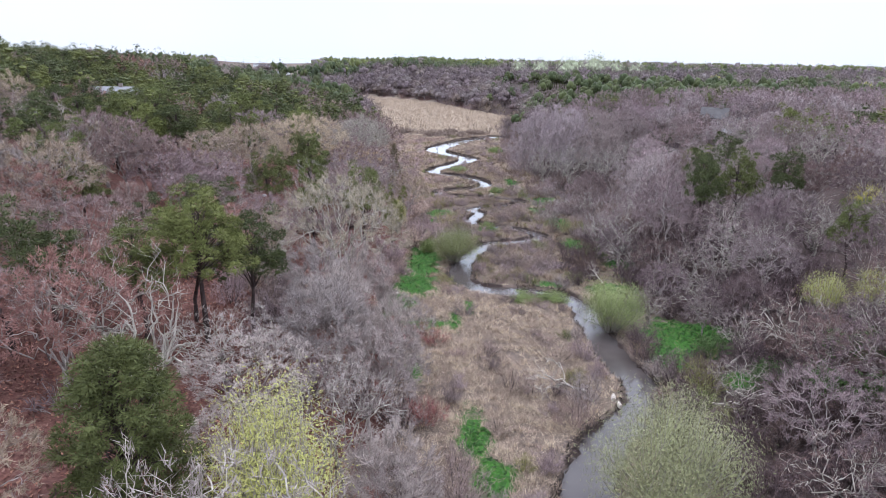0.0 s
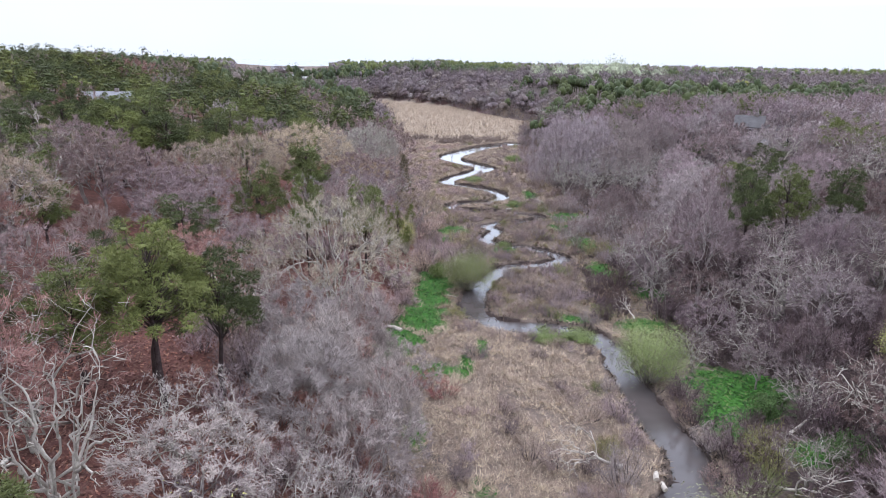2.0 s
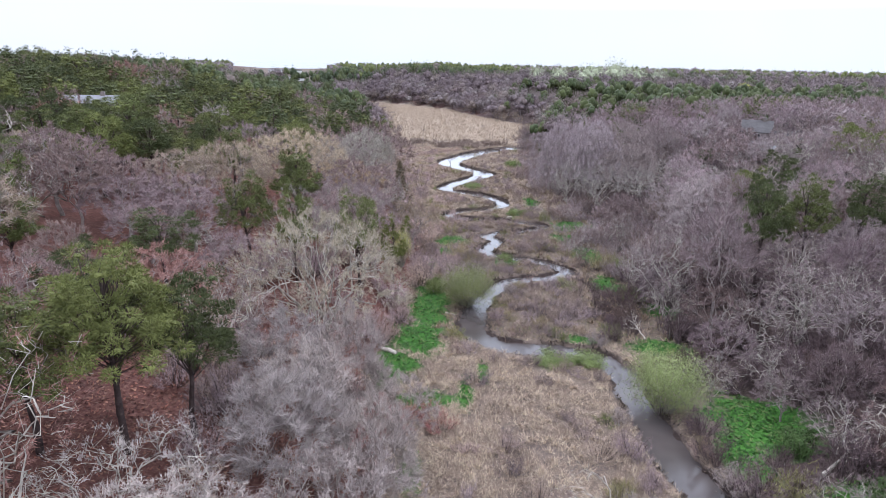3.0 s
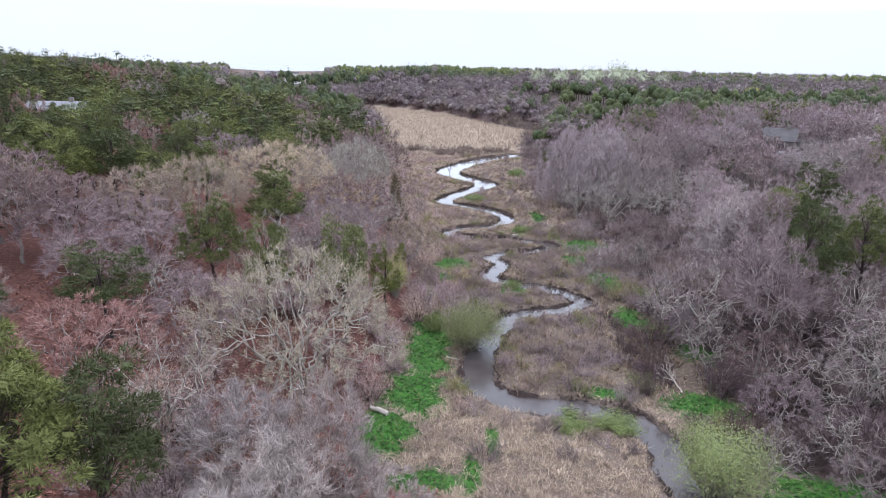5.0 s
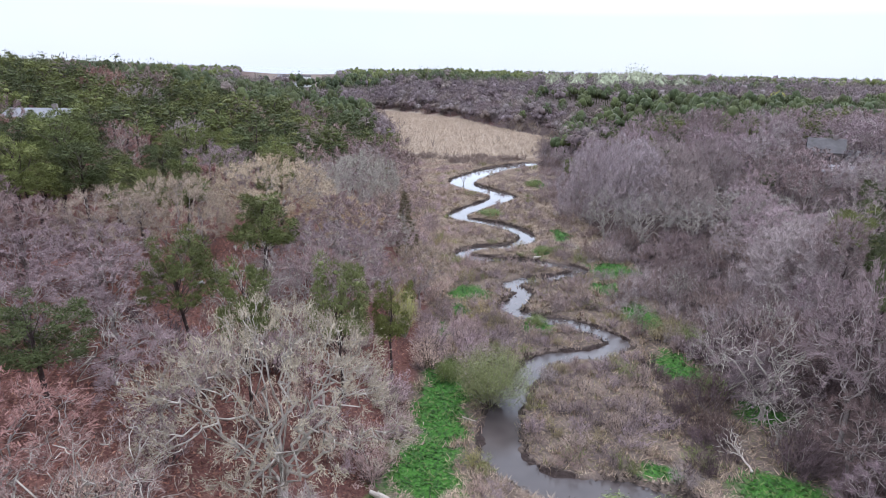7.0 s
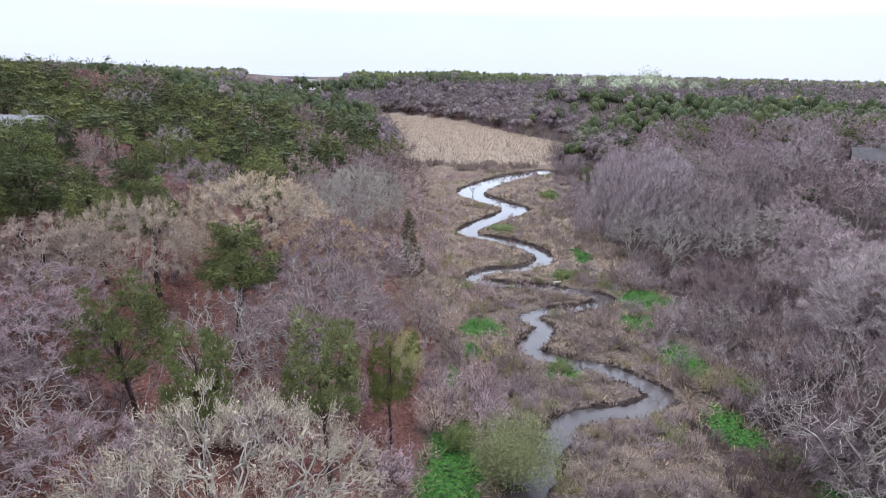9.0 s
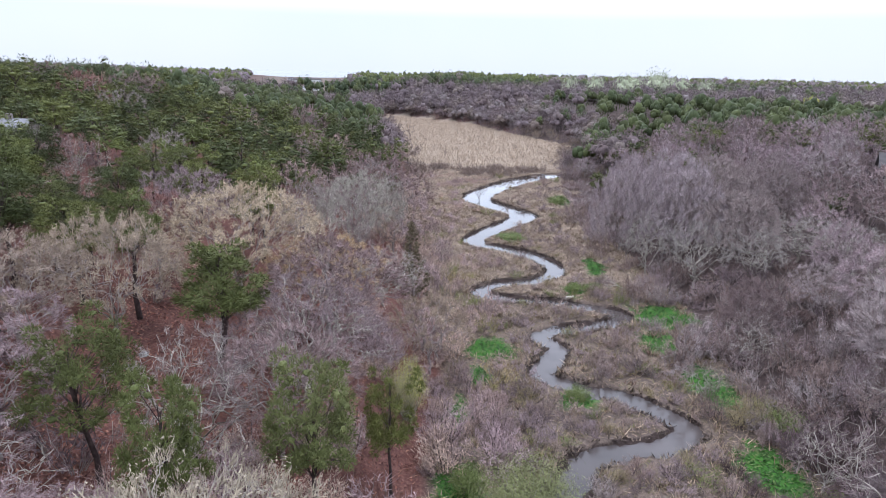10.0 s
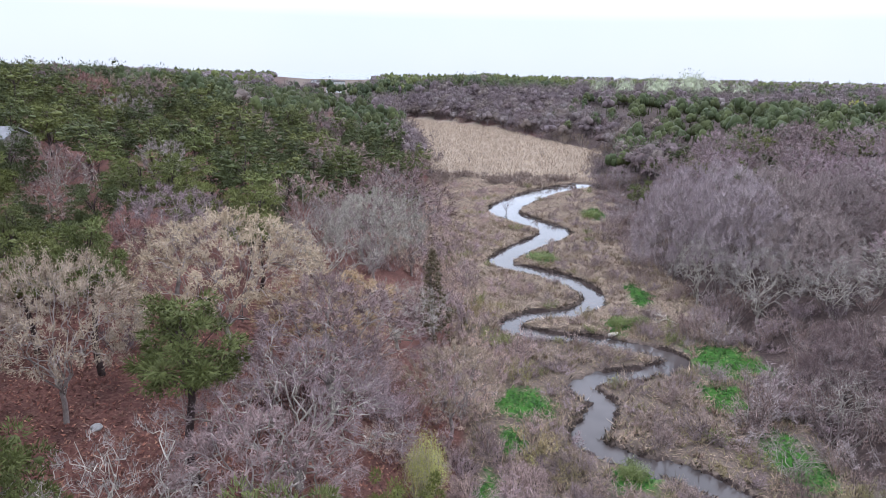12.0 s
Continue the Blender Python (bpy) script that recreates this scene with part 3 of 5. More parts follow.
PALE_OAKS = [plant_meshes("oak_tree", bare_tree(31 + i, 10.0, 5.0, 0.22, 7, 220, 16, (0.30, 0.040), 1.0, 0.26, 0.35, 0, 1.3), M_PALE, M_TWIG) for i in range(3)]
BIG_PALE = plant_meshes("oak_tree", bare_tree(41, 10.0, 7.4, 0.14, 13, 560, 20, (0.30, 0.045), 1.5, 0.17, 0.08, 5, 1.3, 5, 1.08), M_PALE, M_TWIG)
LOW_OAKS = [plant_meshes("oak_tree", bare_tree(45 + i, 10.0, 7.0, 0.03, 11, 560, 26, (0.40, 0.062), 0.8, 0.16, 0.15, 0, 2.0, 4, 1.25), M_BARK, M_TWIG) for i in range(2)]
SAPLING = plant_meshes("bare_sapling", bare_tree(49, 10.0, 3.6, 0.15, 6, 40, 4, (0.5, 0.05), 0.9, 0.1), M_BROWNBARK, M_TWIG)
TALL_TREES = [plant_meshes("bare_tree", bare_tree(51 + i, 10.0, 3.6, 0.34, 5, 210, 24, (0.42, 0.056), 0.75, 0.15, 0.3, 0, 1.2), M_BARK, M_TWIG) for i in range(3)]
SOFT_TREES = [plant_meshes("bare_tree", bare_tree(55 + i, 10.0, 4.1, 0.10, 6, 330, 30, (0.60, 0.040), 0.6, 0.11, 0.45, 0, 1.2), M_BARK, M_TWIG) for i in range(2)]
LIGHT_OAKS = [plant_meshes("oak_tree", bare_tree(71 + i, 10.0, 5.0, 0.26, 5, 80, 15, (0.58, 0.135), 0.9, 0.15, 0.1, 0, 2.0, 3, 1.12), M_BARK, M_TWIG) for i in range(3)]
LIGHT_TREES = [plant_meshes("bare_tree", bare_tree(81 + i, 10.0, 4.0, 0.28, 4, 64, 15, (0.58, 0.135), 0.9, 0.15, 0.1, 0, 1.8, 3, 1.15), M_BARK, M_TWIG) for i in range(3)]
PINES = [plant_meshes("pitch_pine", pine_tree(101 + i, 10.0, 3.0 + 0.4 * (i % 2), 0.24 + 0.06 * i, 58, 170, 0.9, (0.27, 0.052), 0.0, 0.26), M_PINEBARK, M_LEAF) for i in range(3)]
BIG_PINE = plant_meshes("pitch_pine", pine_tree(111, 13.5, 4.6, 0.36, 110, 230, 1.0, (0.27, 0.05), 0.0, 0.26), M_PINEBARK, M_LEAF)
SLIM_PINE = plant_meshes("pine_tree", pine_tree(121, 10.0, 1.9, 0.40, 60, 160, 0.7, (0.25, 0.05), 0.0, 0.24), M_PINEBARK, M_LEAF)
FULL_PINE = plant_meshes("pine_tree", pine_tree(131, 13.6, 4.5, 0.04, 220, 200, 0.95, (0.27, 0.052), 0.40, 0.26), M_PINEBARK, M_LEAF)
LIGHT_PINES = [plant_meshes("pitch_pine", pine_tree(141 + i, 10.0, 3.3, 0.24 + 0.04 * i, 32, 34, 1.15, (0.50, 0.125), 0.0, 0.42), M_PINEBARK, M_LEAF) for i in range(3)]
CEDAR = plant_meshes("red_cedar", pine_tree(151, 10.0, 2.1, 0.05, 90, 50, 0.6, (0.3, 0.05), 0.55), M_BARK, M_LEAF)
SHRUBS = [plant_meshes("shrub", shrub_geo(161 + i, 2.0, 1.7, 18, 30, (0.32, 0.045)), M_BROWNBARK, M_TWIG) for i in range(4)]
LIGHT_SHRUBS = [plant_meshes("shrub", shrub_geo(171 + i, 2.0, 1.7, 9, 22, (0.45, 0.085), 0.04), M_BROWNBARK, M_TWIG) for i in range(3)]
LIGHT_THICKETS = [plant_meshes("thicket_shrub", shrub_geo(175 + i, 4.0, 2.4, 14, 20, (0.6, 0.09), 0.05), M_BROWNBARK, M_TWIG) for i in range(3)]
THICKETS = [plant_meshes("thicket_shrub", shrub_geo(181 + i, 4.0, 2.4, 26, 46, (0.38, 0.048), 0.04), M_BROWNBARK, M_TWIG) for i in range(3)]
WILLOW = plant_meshes("willow_bush", leafy_geo(191, 5.0, 3.4, 90, 190, (0.20, 0.05)), M_BARK, M_LEAF)
BIG_WILLOW = plant_meshes("willow_bush", leafy_geo(192, 9.6, 5.0, 120, 260, (0.22, 0.05), 0.06), M_PALE, M_LEAF)
BUDDING = plant_meshes("budding_tree", leafy_geo(195, 8.0, 2.8, 70, 110, (0.17, 0.06), 0.045), M_PALE, M_LEAF)
BIG_BUDDING = plant_meshes("budding_tree", leafy_geo(196, 12.0, 3.7, 110, 150, (0.18, 0.06), 0.06), M_PALE, M_LEAF)
DEAD_TREE = plant_meshes("dead_tree", bare_tree(201, 12.0, 4.4, 0.30, 8, 46, 3, (0.3, 0.05), 1.5, 0.13, 0.3), M_PALE, M_TWIG)

# hues of twigs and needles
MAUVE, GREY, TAN, ROSE, PALE, DARKTW = (0.25, 0.195, 0.205), (0.35, 0.31, 0.30), (0.45, 0.37, 0.275), (0.29, 0.165, 0.15), (0.38, 0.36, 0.315), (0.145, 0.112, 0.12)
PINE, PINE_Y, PINE_D = (0.104, 0.121, 0.041), (0.135, 0.150, 0.048), (0.070, 0.084, 0.033)

taken = []


def put(kind, x, y, height, width=None, tint=MAUVE, label="", category="tree", group="", turn=None, unit=10.0, clear=2.5, tilt=0.0):
    """A tree of a given height (and width, as a share of its model's)."""
    taken.append((x, y, clear))
    return plant(kind, x, y, (width or height / unit), (x * 37 + y * 91) % 360 if turn is None else turn, tint, label, category, group, height / unit, tilt=tilt)


def top_at(x, y, z):
    """The height of a tree whose top reaches z."""
    return z - zg(x, y)


# trees that stand out, on the wooded slope
put(DEAD_TREE, -17.5, 37.0, top_at(-17.5, 37, 18.6), 0.72, PALE, "dead tree with bare upswept limbs crusted in pale lichen", unit=12.0, clear=4)
put(FULL_PINE, -15.3, 28.6, top_at(-15.3, 28.6, 17.4), 1.0, PINE, "full dark green pine, foliage down to the ground", unit=13.6, clear=4.5)
put(BIG_BUDDING, -8.4, 29.4, top_at(-8.4, 29.4, 15.6), 1.0, (0.38, 0.385, 0.13), "slender tree with yellow-green spring buds", unit=12.0, clear=4)
put(BIG_PINE, -19.7, 52.4, top_at(-19.7, 52.4, 20.4), 1.0, (0.165, 0.185, 0.06), "broad pitch pine with several dark trunks", clear=4, unit=13.5)
put(PINES[1], -24.0, 50.5, top_at(-24, 50.5, 18.0), 1.15, PINE, "pitch pine with tufted dark green crown", clear=3)
put(PINES[2], -16.6, 55.5, top_at(-16.6, 55.5, 17.6), 1.1, PINE_D, "pitch pine with tufted dark green crown", clear=3)
put(PINES[1], -22.0, 56.0, top_at(-22, 56, 18.4), 1.0, PINE, "pitch pine with tufted dark green crown", clear=3)
put(PALE_OAKS[0], -15.8, 45.0, top_at(-15.8, 45.0, 12.6), 0.95, GREY, "crooked oak with white lichened branches", clear=4)
put(PALE_OAKS[1], -6.4, 39.0, top_at(-6.4, 39.0, 11.6), 0.9, GREY, "crooked oak with white lichened branches", clear=4)
put(SOFT_TREES[0], -10.0, 52.5, top_at(-10, 52.5, 12.6), 0.95, GREY, "grey leafless tree with a dense brush of fine twigs", clear=4)
put(SOFT_TREES[1], -12.5, 63.0, top_at(-12.5, 63, 12.2), 0.9, GREY, "grey leafless tree with a dense brush of fine twigs", clear=3.5)
put(BIG_PALE, -12.0, 77.0, top_at(-12, 77, 16.4), 1.08, (0.37, 0.325, 0.255), "large spreading oak with pale lichened limbs", clear=6)
put(OAKS[0], -24.6, 68.8, top_at(-24.6, 68.8, 15.2), 1.0, ROSE, "leafless tree with rosy-brown twigs", clear=3.5)
put(PINES[0], -28.8, 79.8, top_at(-28.8, 79.8, 16.6), 1.15, PINE_D, "dark rounded pitch pine among bare oaks", clear=3.5)
put(PINES[1], -23.5, 90.8, top_at(-23.5, 90.8, 18.2), 1.0, PINE, "irregular pitch pine with open branches", clear=3)
put(PINES[2], -16.8, 86.0, top_at(-16.8, 86, 17.0), 0.75, PINE, "young pitch pine among bare oaks", clear=2.5)
put(SLIM_PINE, -21.0, 104.5, top_at(-21, 104.5, 19.0), 1.6, PINE, "tall slim pine with a bare dark trunk", clear=3)
put(BIG_OAKS[1], -31.0, 106.8, top_at(-31, 106.8, 19.4), 0.85, (0.36, 0.295, 0.23), "round-headed oak flushed with tan buds", clear=5)
put(BUD_OAKS[0], -36.5, 103.0, top_at(-36.5, 103, 18.6), 1.1, (0.33, 0.265, 0.215), "round-headed oak flushed with tan buds", clear=4.5)
put(BIG_OAKS[0], -24.8, 120.0, top_at(-24.8, 120, 19.6), 1.15, TAN, "large round-headed oak flushed with tan buds", clear=6.5)
put(BUD_OAKS[1], -17.0, 121.0, top_at(-17, 121, 14.6), 1.15, (0.42, 0.31, 0.19), "low oak with golden-tan buds", clear=4)
put(BIG_PALE, -15.0, 106.0, top_at(-15, 106, 14.8), 0.95, MAUVE, "oak with white radiating branches and mauve twigs", clear=5)
put(BIG_OAKS[2], -17.5, 145.0, top_at(-17.5, 145, 17.2), 0.85, PALE, "grey-green lichened oak by the valley's edge", clear=5)
put(CEDAR, -9.2, 137.5, top_at(-9.2, 137.5, 13.0), 1.0, (0.135, 0.112, 0.07), "leaning dark brown-green red cedar", clear=3, tilt=4)
put(PALE_OAKS[0], -12.5, 130.0, top_at(-12.5, 130, 11.5), 0.95, PALE, "lichen-grey oak leaning over the bank", clear=3.5)
put(OAKS[3], -35.0, 130.5, top_at(-35, 130.5, 19.8), 1.2, MAUVE, "leafless oak with a mauve cloud of twigs", clear=5)
put(SLIM_PINE, -32.5, 113.5, top_at(-32.5, 113.5, 21.0), 1.3, PINE, "tall pitch pine beside bare oaks", clear=3)
put(BUDDING, -7.4, 110.0, top_at(-7.4, 110.0, 7.6), 0.6, (0.38, 0.38, 0.13), "slender tree with yellow-green spring buds", unit=8.0, clear=2)
put(PINES[2], -10.6, 91.0, top_at(-10.6, 91.0, 16.0), 0.95, (0.15, 0.17, 0.065), "thin olive-green pine with open crown", clear=3)
put(PINES[0], -7.4, 99.0, top_at(-7.4, 99.0, 12.2), 0.65, (0.15, 0.165, 0.05), "small olive-green pine on the bank", clear=2)
for x, y, z, w, k in ((-9.5, 58.0, 11.8, 0.95, 1), (-12.5, 40.5, 12.2, 0.95, 2), (-5.2, 46.5, 10.6, 0.9, 0), (-4.6, 54.5, 9.6, 0.85, 3), (-8.0, 65.5, 11.5, 0.95, 1), (-3.8, 62.5, 7.2, 0.7, 2), (-11.5, 34.0, 11.0, 0.8, 0), (-3.0, 35.0, 9.0, 0.8, 1)):
    put(SOFT_TREES[k // 2] if k % 2 else OAKS[k], x, y, top_at(x, y, z), w, (0.35, 0.30, 0.285), "ash-grey leafless tree with a dense brush of fine twigs", group="grey trees on the near slope", clear=2)
for x, y, z, w, k in ((30.0, 151.5, 11.5, 0.95, 0), (37.0, 148.0, 11.0, 0.9, 1), (44.0, 152.0, 12.5, 1.0, 2), (25.0, 160.0, 10.5, 0.8, 1), (50.0, 150.0, 12.0, 0.95, 0), (48.0, 138.0, 11.0, 0.9, 2)):
    put(PALE_OAKS[k], x, y, top_at(x, y, z), w, (0.33, 0.31, 0.29), "crooked oak with pale lichened limbs at the wood's edge", group="pale oaks at the wood's edge", clear=2.5)
for x, y, z, w, k in ((-30, 91.5, 15.5, 1.0, 0), (-34.5, 97, 16.5, 1.05, 1), (-26.5, 84.5, 14.0, 0.95, 2), (-33, 86, 15.5, 1.0, 3), (-38.5, 92.5, 17, 1.1, 1), (-21, 80.5, 13.5, 0.95, 0)):
    put((PALE_OAKS if k == 2 else OAKS)[k], x, y, top_at(x, y, z), w, (0.26, 0.195, 0.205), "leafless oak with rosy-mauve twigs over leaf litter", group="mauve oaks of the slope", clear=3)
# on the other side of the stream
put(WILLOW, 20.0, 71.0, 5.9, 1.08, (0.225, 0.262, 0.11), "rounded willow bush in fresh grey-green leaf", "bush", unit=5.0, clear=4)
put(BIG_WILLOW, 15.6, 38.2, 9.6, 1.0, (0.25, 0.26, 0.14), "large willow bush in fresh grey-green leaf", "bush", unit=9.6, clear=5, turn=120)
put(WILLOW, 2.3, 97.3, 5.2, 1.1, (0.22, 0.245, 0.105), "rounded willow bush in fresh green leaf beside the stream", "bush", unit=5.0, clear=3.5, turn=230)
put(BUDDING, 40.4, 64.8, top_at(40.4, 64.8, 10.0), 0.85, (0.32, 0.33, 0.11), "slender tree with yellow-green spring buds", unit=8.0, clear=3)
put(BUDDING, 46.0, 65.5, top_at(46, 65.5, 10.2), 0.8, (0.34, 0.34, 0.10), "slender tree with yellow-green spring buds", unit=8.0, clear=3, turn=70)
put(BUDDING, 65.0, 99.0, top_at(65, 99, 13.0), 0.9, (0.40, 0.38, 0.05), "small tree in bright yellow bud", unit=8.0, clear=3)
put(TALL_TREES[0], 31.3, 90.5, top_at(31.3, 90.5, 16.2), 1.2, MAUVE, "tall bare tree with dark crooked limbs", clear=4)
put(PALE_OAKS[0], 27.0, 95.6, top_at(27, 95.6, 12.2), 1.1, MAUVE, "crooked oak with pale branches", clear=4)
put(PALE_OAKS[2], 38.2, 83.3, top_at(38.2, 83.3, 11.5), 0.95, MAUVE, "crooked oak with pale branches", clear=4)
for i, (x, y, h, w) in enumerate(((36.5, 80.8, 8.0, 0.85), (41.4, 81.0, 8.2, 0.8), (32.5, 82.0, 7.2, 0.8), (26.6, 91.4, 6.5, 0.75), (24.9, 72.8, 4.8, 0.5), (30.9, 74.1, 5.6, 0.65), (31.5, 63.2, 5.0, 0.6), (27.2, 54.1, 4.6, 0.6), (41.0, 91.5, 8.6, 0.9), (20.4, 117.5, 4.8, 0.5), (25.2, 103.5, 6.0, 0.65), (33.5, 108.0, 8.0, 0.85))):
    put(PALE_OAKS[i % 3], x, y, h, w, [(0.24, 0.19, 0.20), (0.20, 0.155, 0.16)][i % 2], "crooked tree with white lichened limbs over the wet thicket", group="white-limbed trees of the thicket", clear=2)
for i, (x, y, h, w) in enumerate(((28.5, 79.5, 5.5, 0.7), (34.5, 69.0, 6.0, 0.75), (38.5, 74.0, 7.5, 0.85), (30.0, 86.5, 7.0, 0.8), (44.5, 86.5, 8.5, 0.95), (36.0, 92.0, 7.5, 0.85), (47.5, 90.5, 9.0, 1.0), (31.0, 100.0, 7.5, 0.85), (36.0, 103.5, 8.5, 0.95), (47.5, 70.5, 8.0, 0.9), (27.0, 97.5, 6.0, 0.7))):
    put((SOFT_TREES[i % 2] if i % 3 == 1 else BROWN_OAKS[i % 3]), x, y, h, w, [(0.20, 0.15, 0.165), (0.15, 0.11, 0.115), (0.23, 0.185, 0.195), (0.17, 0.12, 0.115)][i % 4], "leafless tree with mauve twigs over the wet thicket", group="mauve trees of the thicket", clear=2)
for k, x, y, z, w in ((0, 38.8, 97.0, 19.0, 1.0), (1, 45.0, 98.5, 18.2, 1.1), (2, 51.5, 98.0, 18.2, 1.1), (1, 49.0, 76.0, 15.5, 0.8), (0, 57.5, 133.0, 17.4, 1.1), (2, 43.5, 107.5, 16.5, 0.9)):
    put(PINES[k], x, y, top_at(x, y, z), w, PINE if k == 1 else PINE_D, "pitch pine with layered dark green crown", group="pines of the low slope", clear=3)
for x, y, z, w in ((24.5, 171, 17.0, 1.5), (31, 163, 17.6, 1.5), (32.5, 176, 18.4, 1.5), (39, 166, 17.5, 1.5), (28, 184, 17.0, 1.4), (40, 180, 17.5, 1.5), (37, 155, 15.0, 1.35), (47, 172, 18.5, 1.4)):
    # past x=34 the tint is browner, and darkened for light falling off rightwards
    put(LOW_OAKS[int(x + y) % 2], x, y, top_at(x, y, z), w * 0.62, (0.34, 0.285, 0.305) if x < 34 else (0.29, 0.24, 0.235), "broad bare tree with a mauve-grey haze of twigs", group="mauve trees by the marsh", clear=5)

# open ground by the house and a low brown wetland below the wood
taken += [(72, 168, 7), (70, 176, 6), (77, 176, 5), (31, 141, 3), (37, 143, 3.5), (44, 142, 3.5), (51, 141, 3.5), (57, 140, 3)]

for i, (x, y, h, w) in enumerate(((15.3, 63.6, 2.6, 0.75), (13.4, 53.6, 3.6, 1.0), (11.6, 50.0, 3.0, 0.85), (15.6, 58.6, 1.8, 0.6), (21.6, 58.8, 2.6, 0.8), (21.0, 54.6, 2.4, 0.7), (8.4, 43.8, 2.2, 0.7), (15.6, 68.4, 1.6, 0.55), (21.2, 63.6, 2.2, 0.6), (12.4, 80.4, 1.6, 0.55), (16.6, 85.0, 2.2, 0.65), (8.4, 87.0, 1.8, 0.6), (5.9, 92.0, 2.0, 0.6), (8.0, 101.6, 2.0, 0.65), (11.4, 104.9, 1.8, 0.6))):
    put(THICKETS[i % 3], x, y, h, w, [(0.27, 0.205, 0.215), (0.31, 0.265, 0.255), (0.25, 0.18, 0.165)][i % 3], "leafless mauve-brown bush leaning over the stream bank", "shrub", "bushes on the stream banks", unit=4.0, clear=0.8)

# the woods: a jittered grid, thinned and mixed by place
wood_rng = np.random.default_rng(5)
hues = [(0.24, 0.175, 0.175), (0.21, 0.155, 0.16), (0.28, 0.245, 0.235), (0.33, 0.265, 0.205), (0.25, 0.14, 0.125), (0.28, 0.21, 0.195)]
T_BARE, T_PINE = "leafless grey-brown tree of the mixed wood", "pitch pine with a tufted dark green crown"


def clear_of(x, y, r):
    return all((x - a) ** 2 + (y - b) ** 2 > (c + r) ** 2 for a, b, c in taken)


def pine_share(x, y):
    d = float(np.interp(min(y, 600), EDGE_Y, EDGE_L)) - x
    if d > 0:
        s = 0.12 + 0.8 * float(smooth(np.array((d - 22 + (y - 110) * 0.30) / 20.0))) * float(smooth(np.array((y - 70) / 45.0)))
    else:
        s = 0.05 + 0.5 * float(smooth(np.array((y - 190) / 60.0)))
    return s + 0.28 * float(lumps(np.array(x), np.array(y), 14.0, 2.0))


REST, COUNT, SCRUB = [], {}, []


def tri_arrays(me):
    """A mesh's corners and triangles, kept for joining."""
    if me.name not in ARRAYS:
        co = np.zeros(len(me.vertices) * 3)
        me.vertices.foreach_get("co", co)
        me.calc_loop_triangles()
        tr = np.zeros(len(me.loop_triangles) * 3, int)
        me.loop_triangles.foreach_get("vertices", tr)
        ARRAYS[me.name] = co.reshape(-1, 3), tr.reshape(-1, 3)
    return ARRAYS[me.name]


ARRAYS = {}


def joined_mesh(name, pieces, materials):
    """One mesh out of (corners, triangles, hue, slot) pieces."""
    n = np.cumsum([0] + [len(p[0]) for p in pieces])
    co = np.concatenate([p[0] for p in pieces])
    tr = np.concatenate([p[1] + k for p, k in zip(pieces, n)])
    hue = np.concatenate([np.tile((*p[2], 1.0), (len(p[0]), 1)) for p in pieces])
    slot = np.concatenate([np.full(len(p[1]), p[3]) for p in pieces])
    me = bpy.data.meshes.new(name)
    me.vertices.add(len(co))
    me.vertices.foreach_set("co", co.ravel())
    me.loops.add(tr.size)
    me.loops.foreach_set("vertex_index", tr.ravel())
    me.polygons.add(len(tr))
    me.polygons.foreach_set("loop_start", np.arange(0, tr.size, 3))
    for m in materials:
        me.materials.append(m)
    me.polygons.foreach_set("material_index", slot)
    me.attributes.new("hue", "FLOAT_COLOR", "POINT").data.foreach_set("color", hue.ravel())
    me.update(calc_edges=True)
    return me


def join_plants(name, label, rows, category="woods"):
    pieces = []
    zs = ground_height(np.array([r[1] for r in rows]), np.array([r[2] for r in rows]))
    for (kind, x, y, wide, tall, turn, tint), z in zip(rows, zs):
        a = radians(turn)
        c, q = math.cos(a) * wide, math.sin(a) * wide
        for me, slot in ((kind[1], 0 if "pine" not in kind[0] else 1), (kind[2], 2 if "pine" not in kind[0] else 3)):
            v, f = tri_arrays(me)
            pieces.append((np.stack([v[:, 0] * c - v[:, 1] * q + x, v[:, 0] * q + v[:, 1] * c + y, v[:, 2] * tall + z - 0.1], 1), f, tint, slot))
    return tagged(new(name, joined_mesh(name, pieces, (M_BARK, M_PINEBARK, M_TWIG_J, M_LEAF_J))), label, category, kind="stuff")


